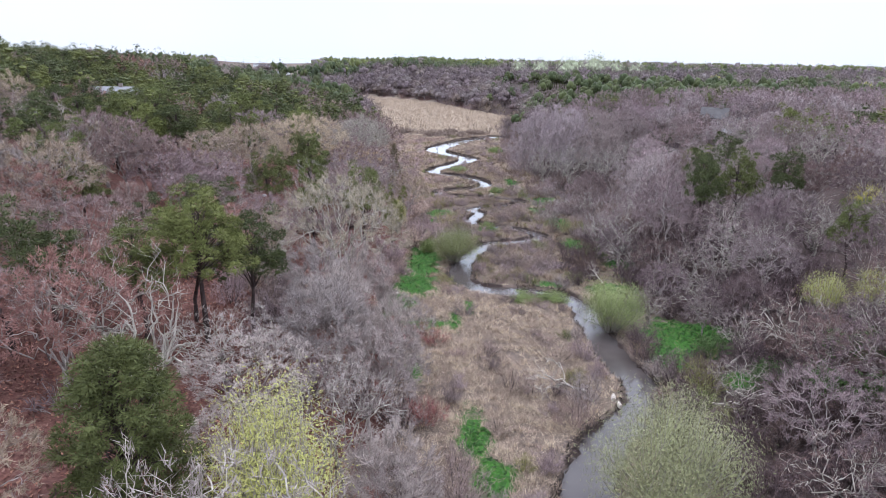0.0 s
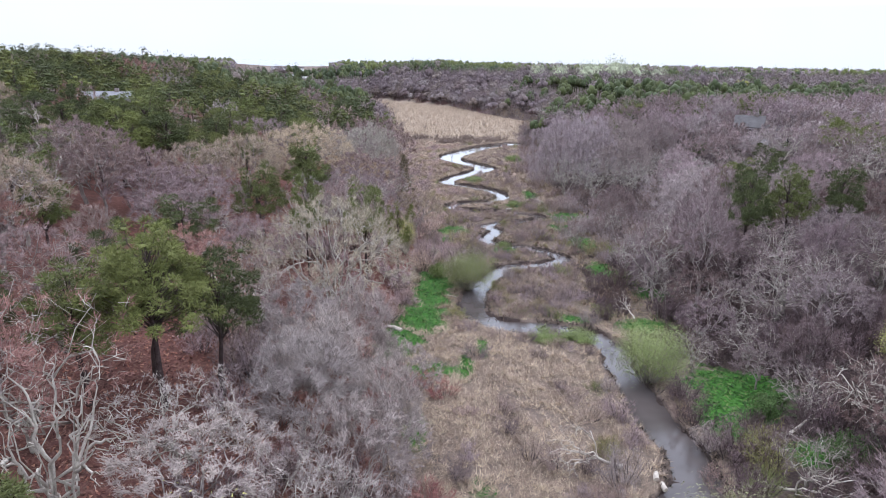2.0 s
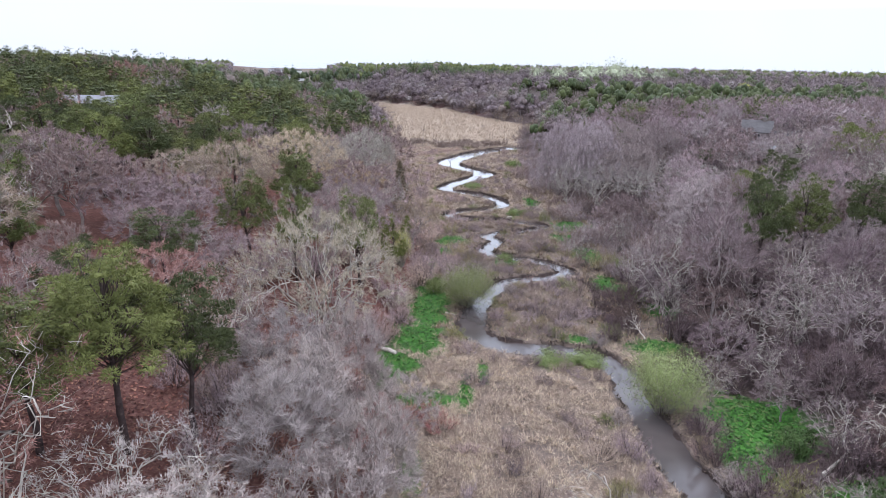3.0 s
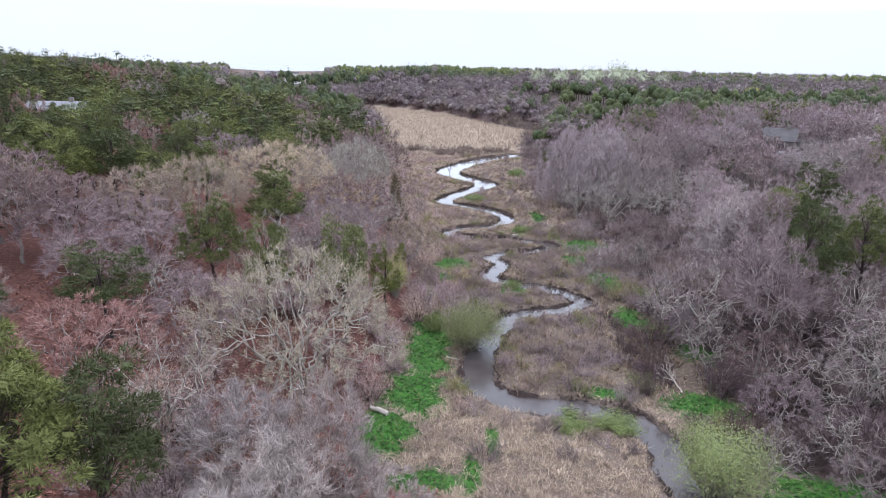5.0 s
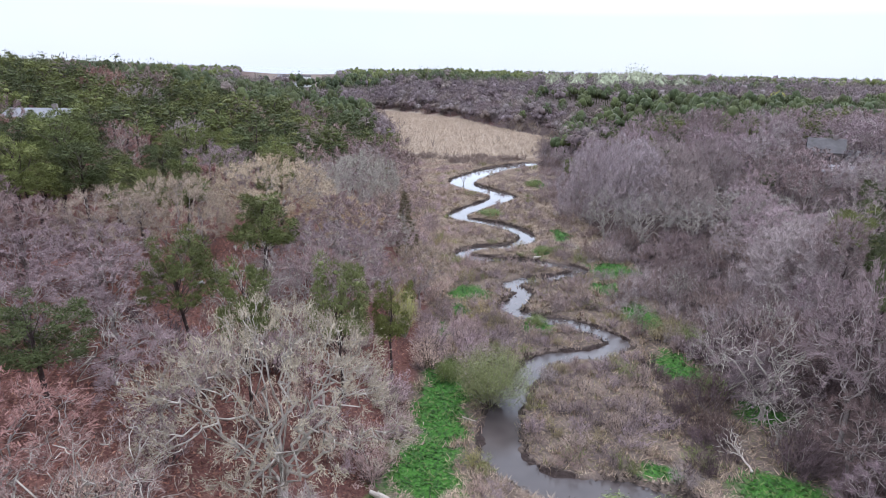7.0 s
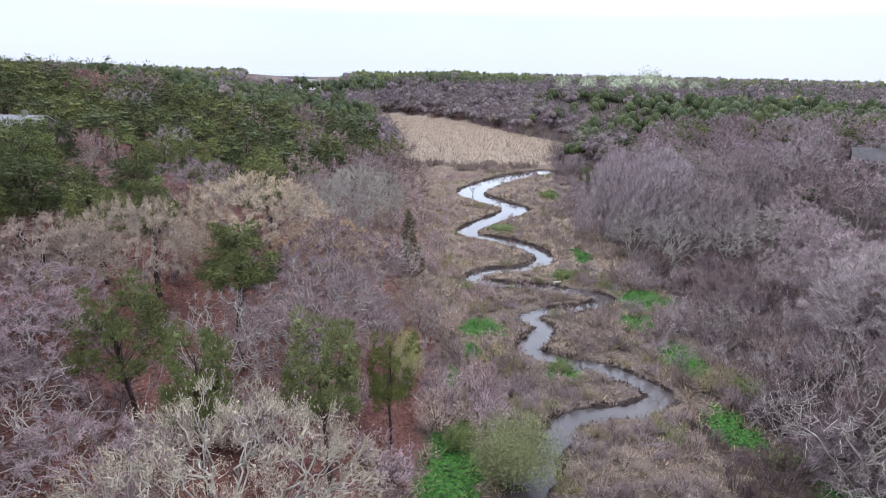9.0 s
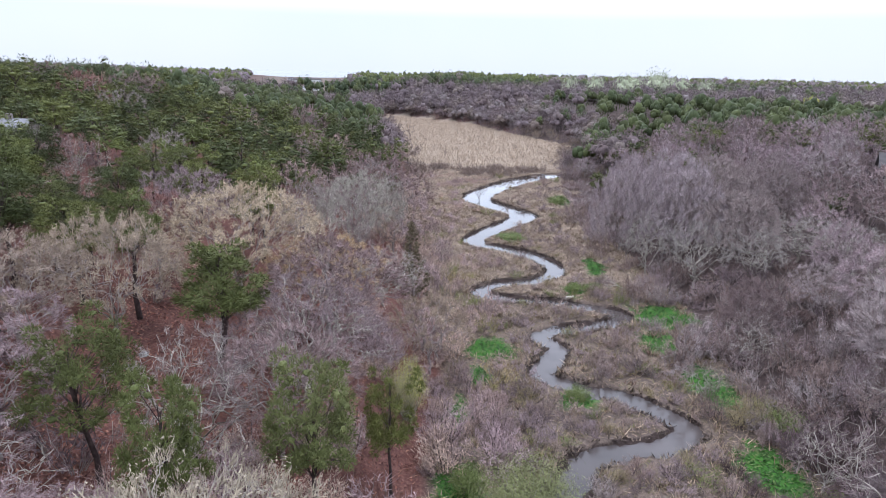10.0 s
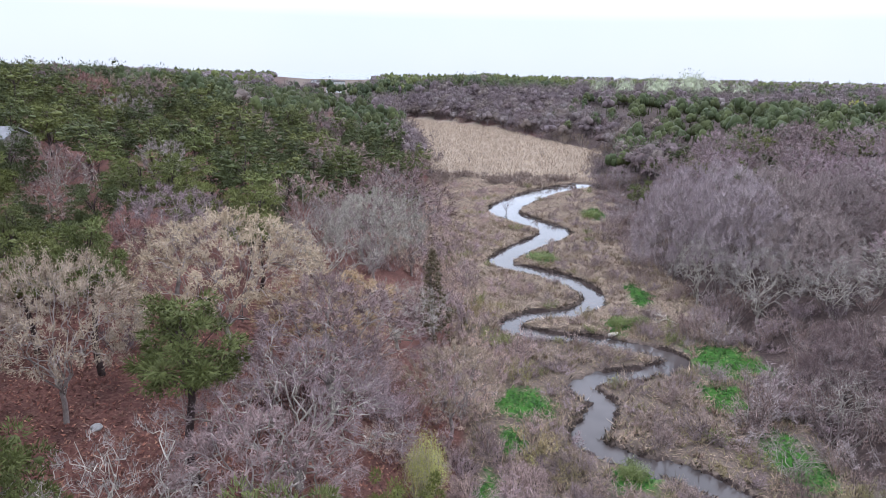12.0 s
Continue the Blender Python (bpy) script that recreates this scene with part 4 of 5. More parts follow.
def grow_woods():
    y = 24.0
    while y < 262:
        gap = 6.9 if y < 170 else 6.3
        x = -(0.70 * y + 7)
        while x < 0.70 * y + 9:
            px, py = x + wood_rng.uniform(-0.45, 0.45) * gap, y + wood_rng.uniform(-0.45, 0.45) * gap
            x += gap
            v = float(valley(np.array(px), np.array(py)))
            if v < -2 and py < 230 and wood_rng.uniform() < (0.25 if px < 0 else 1.0):
                ux, uy = px + wood_rng.uniform(-3, 3), py + wood_rng.uniform(-3, 3)
                REST.append((LIGHT_THICKETS[wood_rng.integers(3)], ux, uy, wood_rng.uniform(0.8, 1.3), wood_rng.uniform(0.6, 1.1), wood_rng.uniform(0, 360), [MAUVE, DARKTW, (0.2, 0.155, 0.15)][wood_rng.integers(3)]))
            if v > -1.0 or not clear_of(px, py, 2.0):
                continue
            if -37 < px < -18 and 93 < py < 114 and wood_rng.uniform() < 0.85:
                continue
            if px > 0 and v > -10 and wood_rng.uniform() < 0.35:
                continue
            reach = math.hypot(px, py)
            pine = wood_rng.uniform() < pine_share(px, py)
            near = py < 150 and abs(px) < 75
            h = wood_rng.uniform(7.6, 13.0) if px < 0 else wood_rng.uniform(6.5, 11.0)
            if px > 0:
                h *= 0.62 + 0.38 * min(1, max(0, -v) / 14)
            turn = wood_rng.uniform(0, 360)
            v_show = abs(px) < 0.72 * (py - 0) + 6
            single = py < 175 and v_show and COUNT.get(pine, 0) < 300
            COUNT[pine] = COUNT.get(pine, 0) + single
            if pine:
                kinds = PINES if near else LIGHT_PINES
                tint = [PINE, PINE_Y, PINE_D, PINE_D][wood_rng.integers(4)]
                h *= wood_rng.uniform(0.82, 1.12) if py < 150 else wood_rng.uniform(0.7, 1.05)
                k, wide = kinds[wood_rng.integers(3)], h / 10 * wood_rng.uniform(1.0, 1.3)
                if single:
                    plant(k, px, py, wide, turn, tint, T_PINE, "tree", "pines of the wood", h / 10 * 1.08)
                else:
                    REST.append((k, px, py, wide, h / 10 * 1.08, turn, tint))
            else:
                # right-bank darkness is put into the twig tint: darker before y=106, lighter beyond
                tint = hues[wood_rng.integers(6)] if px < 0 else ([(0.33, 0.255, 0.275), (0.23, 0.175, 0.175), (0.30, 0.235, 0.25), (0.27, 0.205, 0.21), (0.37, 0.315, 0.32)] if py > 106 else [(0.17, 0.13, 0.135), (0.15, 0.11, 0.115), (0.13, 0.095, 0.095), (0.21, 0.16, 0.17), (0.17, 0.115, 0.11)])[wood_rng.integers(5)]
                r = wood_rng.uniform()
                if near:
                    kinds = (OAKS if r < 0.5 else TALL_TREES if r < 0.75 else PALE_OAKS) if px < 0 else (PALE_OAKS if r < 0.36 else BROWN_OAKS if r < 0.7 else SOFT_TREES if r < 0.85 else TALL_TREES)
                else:
                    kinds = LIGHT_OAKS if r < 0.55 else LIGHT_TREES
                k, wide = kinds[wood_rng.integers(len(kinds))], h / 10 * wood_rng.uniform(0.95, 1.25)
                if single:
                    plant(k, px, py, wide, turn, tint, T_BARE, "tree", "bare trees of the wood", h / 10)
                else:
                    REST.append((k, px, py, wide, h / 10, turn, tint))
            taken.append((px, py, 1.0))
        y += gap


def grow_outskirts():
    """The same wood goes on beside and behind the way."""
    rng = np.random.default_rng(29)
    for y in np.arange(-58, 112, 11.0):
        for x in np.arange(-80, 86, 11.0):
            px, py = x + rng.uniform(-3, 3), y + rng.uniform(-3, 3)
            v = float(valley(np.array(px), np.array(py)))
            if abs(px) < 0.70 * py + 9 or v > -1.5 or not clear_of(px, py, 1.5):
                continue
            h, turn = rng.uniform(7.5, 11.5), rng.uniform(0, 360)
            if rng.uniform() < 0.15:
                REST.append((LIGHT_PINES[rng.integers(3)], px, py, h / 10, h / 10, turn, PINE))
            else:
                REST.append(((LIGHT_OAKS + LIGHT_TREES)[rng.integers(6)], px, py, h / 10, h / 10, turn, hues[rng.integers(6)] if px < 0 else MAUVE))
    for k in range(220):
        px, py = rng.uniform(-8, 34), rng.uniform(-58, 30)
        if float(valley(np.array(px), np.array(py))) < -2 or float(stream_distance(np.array([px]), np.array([py]))[0]) < 1 or not clear_of(px, py, 0.3):
            continue
        s = rng.uniform(0.6, 1.1)
        SCRUB.append(((LIGHT_THICKETS if px > 18 else LIGHT_SHRUBS)[rng.integers(3)], px, py, s, s * 0.9, rng.uniform(0, 360), [MAUVE, DARKTW, (0.25, 0.19, 0.18)][k % 3]))


grow_woods()
grow_outskirts()
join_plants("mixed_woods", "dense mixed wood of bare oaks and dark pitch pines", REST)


# shrubs of the valley floor and the wood's edge
def grow_shrubs():
    rng = np.random.default_rng(9)
    for _ in range(5200):
        y = 30 + 225 * rng.uniform() ** 1.1
        x = rng.uniform(-22, 46)
        v = float(valley(np.array(x), np.array(y)))
        d = float(stream_distance(np.array([x]), np.array([y]))[0])
        if v < -16 or d < 1.0 or float(green_mask(np.array(x), np.array(y))) > 0.45 or not clear_of(x, y, 0.2):
            continue
        straw = -3 < x < 16 and 40 < y < 82
        if straw and rng.uniform() < 0.80:
            continue
        if y > 150 and v > 4 and rng.uniform() < 0.72:
            continue
        right = x > 18
        big = (v < 6 and rng.uniform() < (0.7 if right else 0.4)) and y < 215
        kinds = THICKETS if big else SHRUBS
        s = rng.uniform(0.65, 1.15) * (0.8 if not big and d < 4 else 1.0)
        # shrub tints on the right also carry the near bank's darkness, up to y=110
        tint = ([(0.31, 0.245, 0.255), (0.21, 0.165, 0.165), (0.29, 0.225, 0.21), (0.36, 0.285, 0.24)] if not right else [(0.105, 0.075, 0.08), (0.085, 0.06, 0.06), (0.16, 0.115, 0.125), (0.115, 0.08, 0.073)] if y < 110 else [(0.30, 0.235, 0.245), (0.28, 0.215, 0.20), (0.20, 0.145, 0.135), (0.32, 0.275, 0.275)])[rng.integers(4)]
        if -9 < x < 0 and 44 < y < 72 and rng.uniform() < 0.55:
            tint = (0.28, 0.13, 0.12)
        if d < 6 and rng.uniform() < 0.28:
            # first leaves beside the water
            tint = [(0.22, 0.21, 0.09), (0.17, 0.19, 0.075), (0.25, 0.21, 0.12)][rng.integers(3)]
        if v < -3 and not big:
            continue
        if x < 2 and y > 60:
            # paler brush along the foot of the slope
            tint = (tint[0] * 1.35, tint[1] * 1.3, tint[2] * 1.3)
        key = "big" if big else "low"
        if y > 118 or COUNT.get(key, 0) >= 290:
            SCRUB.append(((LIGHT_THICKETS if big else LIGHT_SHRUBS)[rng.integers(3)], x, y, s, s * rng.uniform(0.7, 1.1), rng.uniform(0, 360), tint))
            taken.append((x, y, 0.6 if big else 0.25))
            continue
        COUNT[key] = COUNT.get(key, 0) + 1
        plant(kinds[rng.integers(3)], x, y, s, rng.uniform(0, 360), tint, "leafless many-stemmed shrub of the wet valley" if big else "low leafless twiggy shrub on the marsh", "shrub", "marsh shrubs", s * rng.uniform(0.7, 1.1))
        taken.append((x, y, 0.55 if big else 0.25))


grow_shrubs()
margin_rng = np.random.default_rng(17)
for k in range(330):
    # brown brush round the reed bed
    y = 250 + 270 * margin_rng.uniform() ** 1.3
    edge, side = (EDGE_R, 1) if margin_rng.uniform() < 0.65 else (EDGE_L, -1)
    x = float(np.interp(y, EDGE_Y, edge)) + side * margin_rng.uniform(-4, 16)
    if k % 4 == 0:
        x, y = margin_rng.uniform(-24, 30), margin_rng.uniform(254, 272)
    big = margin_rng.uniform() < 0.5 and k % 4
    if float(stream_distance(np.array([x]), np.array([y]))[0]) < 2.0:
        continue
    size = margin_rng.uniform(0.9, 1.6)
    SCRUB.append(((LIGHT_THICKETS if big else LIGHT_SHRUBS)[k % 3], x, y, size, size * 0.9, margin_rng.uniform(0, 360), [(0.22, 0.17, 0.15), (0.25, 0.20, 0.16), DARKTW, MAUVE][k % 4]))
join_plants("valley_scrub", "low leafless scrub on the far marsh and banks", SCRUB, "scrub")


# ---- far woods ----
def far_patch(name, label, seed, count, place, geo_list, tints, material):
    """Many far trees joined into one mesh."""
    rng = np.random.default_rng(seed)
    base = [(np.array(g.v), np.array(g.f)) for g in geo_list]
    pieces = []
    pts = place(rng, count)
    zs = ground_height(pts[:, 0], pts[:, 1])
    for (x, y, s), z in zip(pts, zs):
        v, f = base[rng.integers(len(base))]
        a = rng.uniform(0, math.tau)
        c, q = math.cos(a) * s, math.sin(a) * s
        h = s * rng.uniform(0.85, 1.15)
        pieces.append((np.stack([v[:, 0] * c - v[:, 1] * q + x, v[:, 0] * q + v[:, 1] * c + y, v[:, 2] * h + z - 0.3], 1), f, tints[rng.integers(len(tints))], 0))
    return tagged(new(name, joined_mesh(name, pieces, (material,))), label, "woods", kind="stuff")


def blob_tree(seed, H, R, n, size, wide, base, lobes=4, heart=0.62):
    """A far tree: several rounded lobes of n coarse sprays over a short trunk."""
    rng = np.random.default_rng(seed)
    fine = Geo()
    zc = H * (base + 0.5 * (1 - base))
    for k in range(lobes):
        az = (k + rng.uniform(0, 0.6)) * math.tau / max(1, lobes - 1)
        rho = 0.0 if k == 0 else R * rng.uniform(0.30, 0.44)
        r = R * (0.74 if k == 0 else rng.uniform(0.46, 0.58))
        tall = H * (1 - base) * (0.46 if k == 0 else rng.uniform(0.30, 0.38))
        c = Vector((math.cos(az) * rho, math.sin(az) * rho, zc + (0.04 * H if k == 0 else rng.uniform(-0.12, 0.02) * H)))
        core(rng, fine, c, r * heart, tall * heart)
        m = n // lobes
        d = units(rng.normal(size=(m, 3)) + np.array([0, 0, 0.45]))
        foot = np.array(c) + d * np.array([r, r, tall]) * rng.uniform(0.72, 0.98, (m, 1))
        slivers(rng, fine, foot, units(d + rng.normal(size=(m, 3)) * 0.7), size * rng.uniform(0.5, 1.2, m), np.full(m, wide), d * 0.6 + units(foot - np.array([0, 0, zc - 0.2 * H])) * 0.7, 0.3)
    for side in (Vector((1, 0, 0)), Vector((0, 1, 0))):
        fine.sliver(Vector((0, 0, -0.5)), Vector((0.1, 0, H * 0.8)), 0.5, side)
    return fine


def wedge(r0, r1, keep, power=1.0, size=(0.8, 1.2)):
    """Places spread over the sector in view between two distances."""
    def place(rng, count):
        out = []
        while len(out) < count:
            r = r0 + (r1 - r0) * rng.uniform() ** power
            a = rng.uniform(-0.74, 0.74)
            x, y = r * math.sin(a), r * math.cos(a)
            if y > 250 and keep(x, y, rng):
                out.append((x, y, rng.uniform(*size) * (1 + max(0, r - 600) / 2500)))
        return np.array(out)
    return place


def dry(x, y):
    way = x / y
    return float(valley(np.array(x), np.array(y))) < -3 and not (y > 660 and -0.33 < way < -0.19) if y < 600 else not (y > 660 and -0.33 < way < -0.19) and y < 2050


def is_piny(x, y):
    way, patch = x / y, float(lumps(np.array(x), np.array(y), 60.0, 4.0))
    if y > 430 and -0.17 < way < 0.08:
        # the facing hill: bare trees on its front, pines along its crest
        return y > 560 + 45 * patch
    return patch + (0.9 if way < -0.13 and y < 600 else -0.1) + (0.6 if 0.10 < way < 0.6 and y < 430 else 0) + (0.25 if y > 600 else 0) > 0.0


FAR_BARE = [blob_tree(301 + i, 9.8, 5.6, 210, 1.25, 0.28, 0.12, 4 + i % 2, 0.5) for i in range(4)]
FAR_PINE = [blob_tree(311 + i, 10.5, 4.0, 120, 0.9, 0.30, 0.18, 4 + i % 2, 0.7) for i in range(4)]
VFAR_BARE = [blob_tree(321 + i, 9.5, 5.5, 16, 1.4, 0.7, 0.0, 2, 0.8) for i in range(4)]
VFAR_PINE = [blob_tree(331 + i, 10.5, 4.6, 14, 1.4, 0.7, 0.0, 2, 0.8) for i in range(4)]
bare_keep = lambda x, y, rng: dry(x, y) and (not is_piny(x, y) or rng.uniform() < 0.04)
pine_keep = lambda x, y, rng: dry(x, y) and (is_piny(x, y) or rng.uniform() < 0.04)
far_patch("far_bare_woods", "distant leafless woods, mauve-brown in the overcast light", 41, 800, wedge(255, 560, bare_keep), FAR_BARE, [(0.200, 0.162, 0.174), (0.162, 0.129, 0.137), (0.207, 0.174, 0.162), (0.185, 0.148, 0.159), (0.155, 0.126, 0.129), (0.178, 0.140, 0.144), (0.215, 0.189, 0.189)], M_TWIG_J)
far_patch("far_pine_woods", "distant dark green pine woods on the hill", 42, 1050, wedge(255, 560, pine_keep), FAR_PINE, [(0.07, 0.09, 0.037), PINE_D, (0.06, 0.08, 0.034), (0.085, 0.105, 0.04)], M_LEAF_J)
far_patch("hill_bare_woods", "mauve round-headed leafless trees on the facing hill", 45, 850, wedge(470, 760, bare_keep, 1.0, (0.9, 1.4)), FAR_BARE, [(0.174, 0.142, 0.155), (0.188, 0.155, 0.165), (0.159, 0.126, 0.135), (0.185, 0.155, 0.145), (0.139, 0.112, 0.120)], M_TWIG_J)
far_patch("hill_pine_woods", "dark round-headed pines on the facing hill", 46, 900, wedge(540, 780, pine_keep, 1.0, (0.9, 1.3)), FAR_PINE, [PINE_D, (0.065, 0.083, 0.038), (0.045, 0.06, 0.03)], M_LEAF_J)
far_patch("horizon_bare_woods", "hazy mauve leafless woods towards the coast", 43, 2400, wedge(700, 2000, bare_keep, 1.5), VFAR_BARE, [(0.192, 0.159, 0.178), (0.163, 0.137, 0.152), (0.207, 0.174, 0.189)], M_TWIG_J)
far_patch("horizon_pine_woods", "hazy dark pine woods towards the coast", 44, 1900, wedge(700, 2000, pine_keep, 1.5), VFAR_PINE, [PINE_D, PINE, PINE], M_LEAF_J)


def reed_edge(rng, count):
    """Places along the far side of the reed bed."""
    y = rng.uniform(330, 525, count)
    x = np.interp(y, EDGE_Y, EDGE_R) + rng.uniform(0.5, 26, count)
    return np.stack([x, y, rng.uniform(0.75, 1.15, count)], 1)


far_patch("marsh_edge_woods", "round-headed bare trees along the edge of the reeds", 47, 130, reed_edge, FAR_BARE, [(0.185, 0.152, 0.165), (0.211, 0.182, 0.185), (0.159, 0.122, 0.126), (0.178, 0.145, 0.132)], M_TWIG_J)


# ---- marsh plants ----
def blades(name, label, category, seed, pts, length, width, rise, tints, material):
    """Grass blades, leaning or lying, joined into one mesh."""
    rng = np.random.default_rng(seed)
    n = len(pts)
    z = ground_height(pts[:, 0], pts[:, 1])
    az = rng.uniform(0, math.tau, n)
    L = length * rng.uniform(0.5, 1.4, n)
    up = rise * rng.uniform(0.3, 1.3, n)
    tip = np.stack([pts[:, 0] + np.cos(az) * L * np.cos(up), pts[:, 1] + np.sin(az) * L * np.cos(up), z + 0.05 + L * np.sin(up)], 1)
    w = width * rng.uniform(0.6, 1.4, n) / 2
    foot = np.stack([pts[:, 0], pts[:, 1], z + 0.04], 1)
    side = np.stack([-np.sin(az) * w, np.cos(az) * w, rng.uniform(-0.5, 0.5, n) * w], 1)
    co = np.stack([foot - side, foot + side, tip], 1).reshape(-1, 3)
    tr = np.arange(3 * n).reshape(-1, 3)
    me = joined_mesh(name, [(co, tr, (1, 1, 1), 0)], (material,))
    pick = np.array(tints)[rng.integers(len(tints), size=n)]
    hue = np.repeat(np.concatenate([pick, np.ones((n, 1))], 1), 3, 0)
    me.attributes["hue"].data.foreach_set("color", hue.ravel())
    return tagged(new(name, me), label, category, kind="stuff")


def scatter(seed, n, x0, x1, y0, y1, keep):
    rng = np.random.default_rng(seed)
    p = np.stack([rng.uniform(x0, x1, n), rng.uniform(y0, y1, n)], 1)
    return p[keep(p[:, 0], p[:, 1], rng)]


M_STRAW_J = tinted("dead_grass_joined", 0.85, 0.4, 0.25, True)
STRAWS = [(0.44, 0.355, 0.275), (0.36, 0.28, 0.22), (0.28, 0.21, 0.17), (0.54, 0.45, 0.345), (0.23, 0.17, 0.145)]
on_marsh = lambda x, y, rng: (valley(x, y) > 0) & (stream_distance(x, y) > 0.5) & (green_mask(x, y) < 0.6)
blades("straw_grass", "flattened pale dead grass covering the marsh", "grass", 61, scatter(62, 230000, -6, 22, 22, 84, lambda x, y, rng: on_marsh(x, y, rng) & (lumps(x, y, 3.0, 7.0) + rng.uniform(-0.7, 0.7, len(x)) > -0.2)), 0.5, 0.034, 0.4, STRAWS, M_STRAW_J)
blades("marsh_grass", "brown winter grass along the winding stream", "grass", 63, scatter(64, 110000, -20, 28, 84, 262, on_marsh), 0.6, 0.09, 0.35, [(0.28, 0.215, 0.17), (0.21, 0.16, 0.135), (0.38, 0.30, 0.225), (0.19, 0.17, 0.095)], M_STRAW_J)
blades("reed_bed", "tall tan reeds filling the open marsh", "reeds", 65, scatter(66, 150000, -75, 42, 262, 540, lambda x, y, rng: reed_mask(x, y) > rng.uniform(0.2, 0.9, len(x))), 1.1, 0.12, 1.0, [(0.40, 0.33, 0.26), (0.44, 0.365, 0.29), (0.36, 0.29, 0.23), (0.31, 0.245, 0.20)], M_STRAW_J)


def tussocks(seed, n, each, x0, x1, y0, y1, spread):
    """Blade places bunched into tufts on the marsh."""
    rng = np.random.default_rng(seed)
    c = scatter(seed + 1, n, x0, x1, y0, y1, on_marsh)
    return np.repeat(c, each, 0) + rng.normal(size=(len(c) * each, 2)) * np.repeat(rng.uniform(0.5, 1.4, (len(c), 1)), each, 0) * spread


blades("straw_tussocks", "pale tufts of dead grass standing on the marsh", "grass", 81, tussocks(82, 1500, 40, -4, 20, 30, 86, 0.26), 0.58, 0.04, 0.85, STRAWS[:4], M_STRAW_J)
blades("brown_tussocks", "brown tufts of winter grass beside the stream", "grass", 84, tussocks(85, 2400, 26, -16, 27, 86, 215, 0.34), 0.72, 0.085, 0.95, [(0.34, 0.26, 0.20), (0.25, 0.185, 0.15), (0.42, 0.335, 0.255), (0.22, 0.20, 0.11), (0.19, 0.14, 0.12)], M_STRAW_J)
GREEN_LEAF = [(0.05, 0.135, 0.028), (0.036, 0.09, 0.02), (0.07, 0.175, 0.036), (0.12, 0.185, 0.055)]
blades("green_marsh_plants", "bright green skunk cabbage and new grass in wet patches", "plants", 67, scatter(68, 160000, -9, 32, 38, 230, lambda x, y, rng: (green_mask(x, y) > rng.uniform(0.42, 0.75, len(x))) & (stream_distance(x, y) > 0.4)), 0.36, 0.22, 0.5, GREEN_LEAF, M_LEAF_J)
blades("bank_tufts", "dark peaty tufts overhanging the stream banks", "grass", 71, scatter(72, 260000, -8, 27, 38, 262, lambda x, y, rng: np.abs(stream_distance(x, y) - 0.25) < 0.6 * lumps(x, y, 3.0, 5.0) + rng.uniform(-0.2, 0.5, len(x))), 0.42, 0.16, 0.8, [(0.07, 0.055, 0.047), (0.11, 0.085, 0.07), (0.17, 0.13, 0.105), (0.05, 0.04, 0.034)], M_STRAW_J)
pale_marsh = lambda x, y, rng: on_marsh(x, y, rng) & (reed_mask(x, y) < 0.5)
blades("pale_marsh_grass", "flattened pale brown grass on the far marsh", "grass", 73, scatter(74, 150000, -24, 26, 148, 275, pale_marsh), 0.8, 0.14, 0.3, [(0.34, 0.27, 0.215), (0.28, 0.22, 0.18), (0.40, 0.325, 0.255)], M_STRAW_J)
blades("leaf_litter", "fallen red-brown oak leaves on the slope", "leaves", 75, scatter(76, 60000, -42, -6, 28, 128, lambda x, y, rng: valley(x, y) < -1.0), 0.24, 0.17, 0.5, [(0.24, 0.11, 0.085), (0.17, 0.077, 0.063), (0.11, 0.052, 0.047), (0.31, 0.17, 0.125), (0.20, 0.12, 0.10)], M_STRAW_J)


# ---- houses ----
def gable_house(x, y, z, w, d, h, rise, turn, label, roof_mat, wall_mat, windows, chimney=True):
    """A house: walls with real window recesses shown as framed panes, a pitched roof with eaves, a chimney."""
    house = new("house")
    house.matrix_basis = pose(x, y, z, 0, 0, turn)
    tagged(house, label, "house")
    g = Geo()
    g.box(-w / 2, -d / 2, -1.5, w / 2, d / 2, h)
    g.add([(-w / 2, -d / 2, h), (-w / 2, d / 2, h), (-w / 2, 0, h + rise), (w / 2, -d / 2, h), (w / 2, d / 2, h), (w / 2, 0, h + rise)], [(0, 1, 2), (3, 5, 4)])
    part("wall", g, wall_mat, house)
    g, e, t = Geo(), 0.5, 0.18
    for sgn in (-1, 1):
        k = rise / (d / 2)
        y1, z1 = sgn * (d / 2 + e), h - e * k
        v = [(-w / 2 - e, y1, z1), (w / 2 + e, y1, z1), (w / 2 + e, 0, h + rise), (-w / 2 - e, 0, h + rise)]
        g.add(v + [(a, b, c + t) for a, b, c in v], [(0, 1, 2, 3), (7, 6, 5, 4), (0, 4, 5, 1), (1, 5, 6, 2), (3, 7, 4, 0)])
    part("roof", g, roof_mat, house)
    for wx, wz, ww, wh in windows:
        g = Geo()
        g.box(wx - ww / 2 - 0.1, -d / 2 - 0.06, wz - 0.1, wx + ww / 2 + 0.1, -d / 2 + 0.02, wz + wh + 0.1)
        win = part("window", g, M_WHITE, house)
        g = Geo()
        g.box(wx - ww / 2, -d / 2 - 0.075, wz, wx + ww / 2, -d / 2 - 0.062, wz + wh)
        part("pane", g, M_PANE, win)
    if chimney:
        g = Geo()
        g.box(w * 0.18, -0.4, h + rise * 0.5, w * 0.18 + 0.8, 0.4, h + rise + 0.9)
        part("chimney", g, M_WALL, house)
    return house


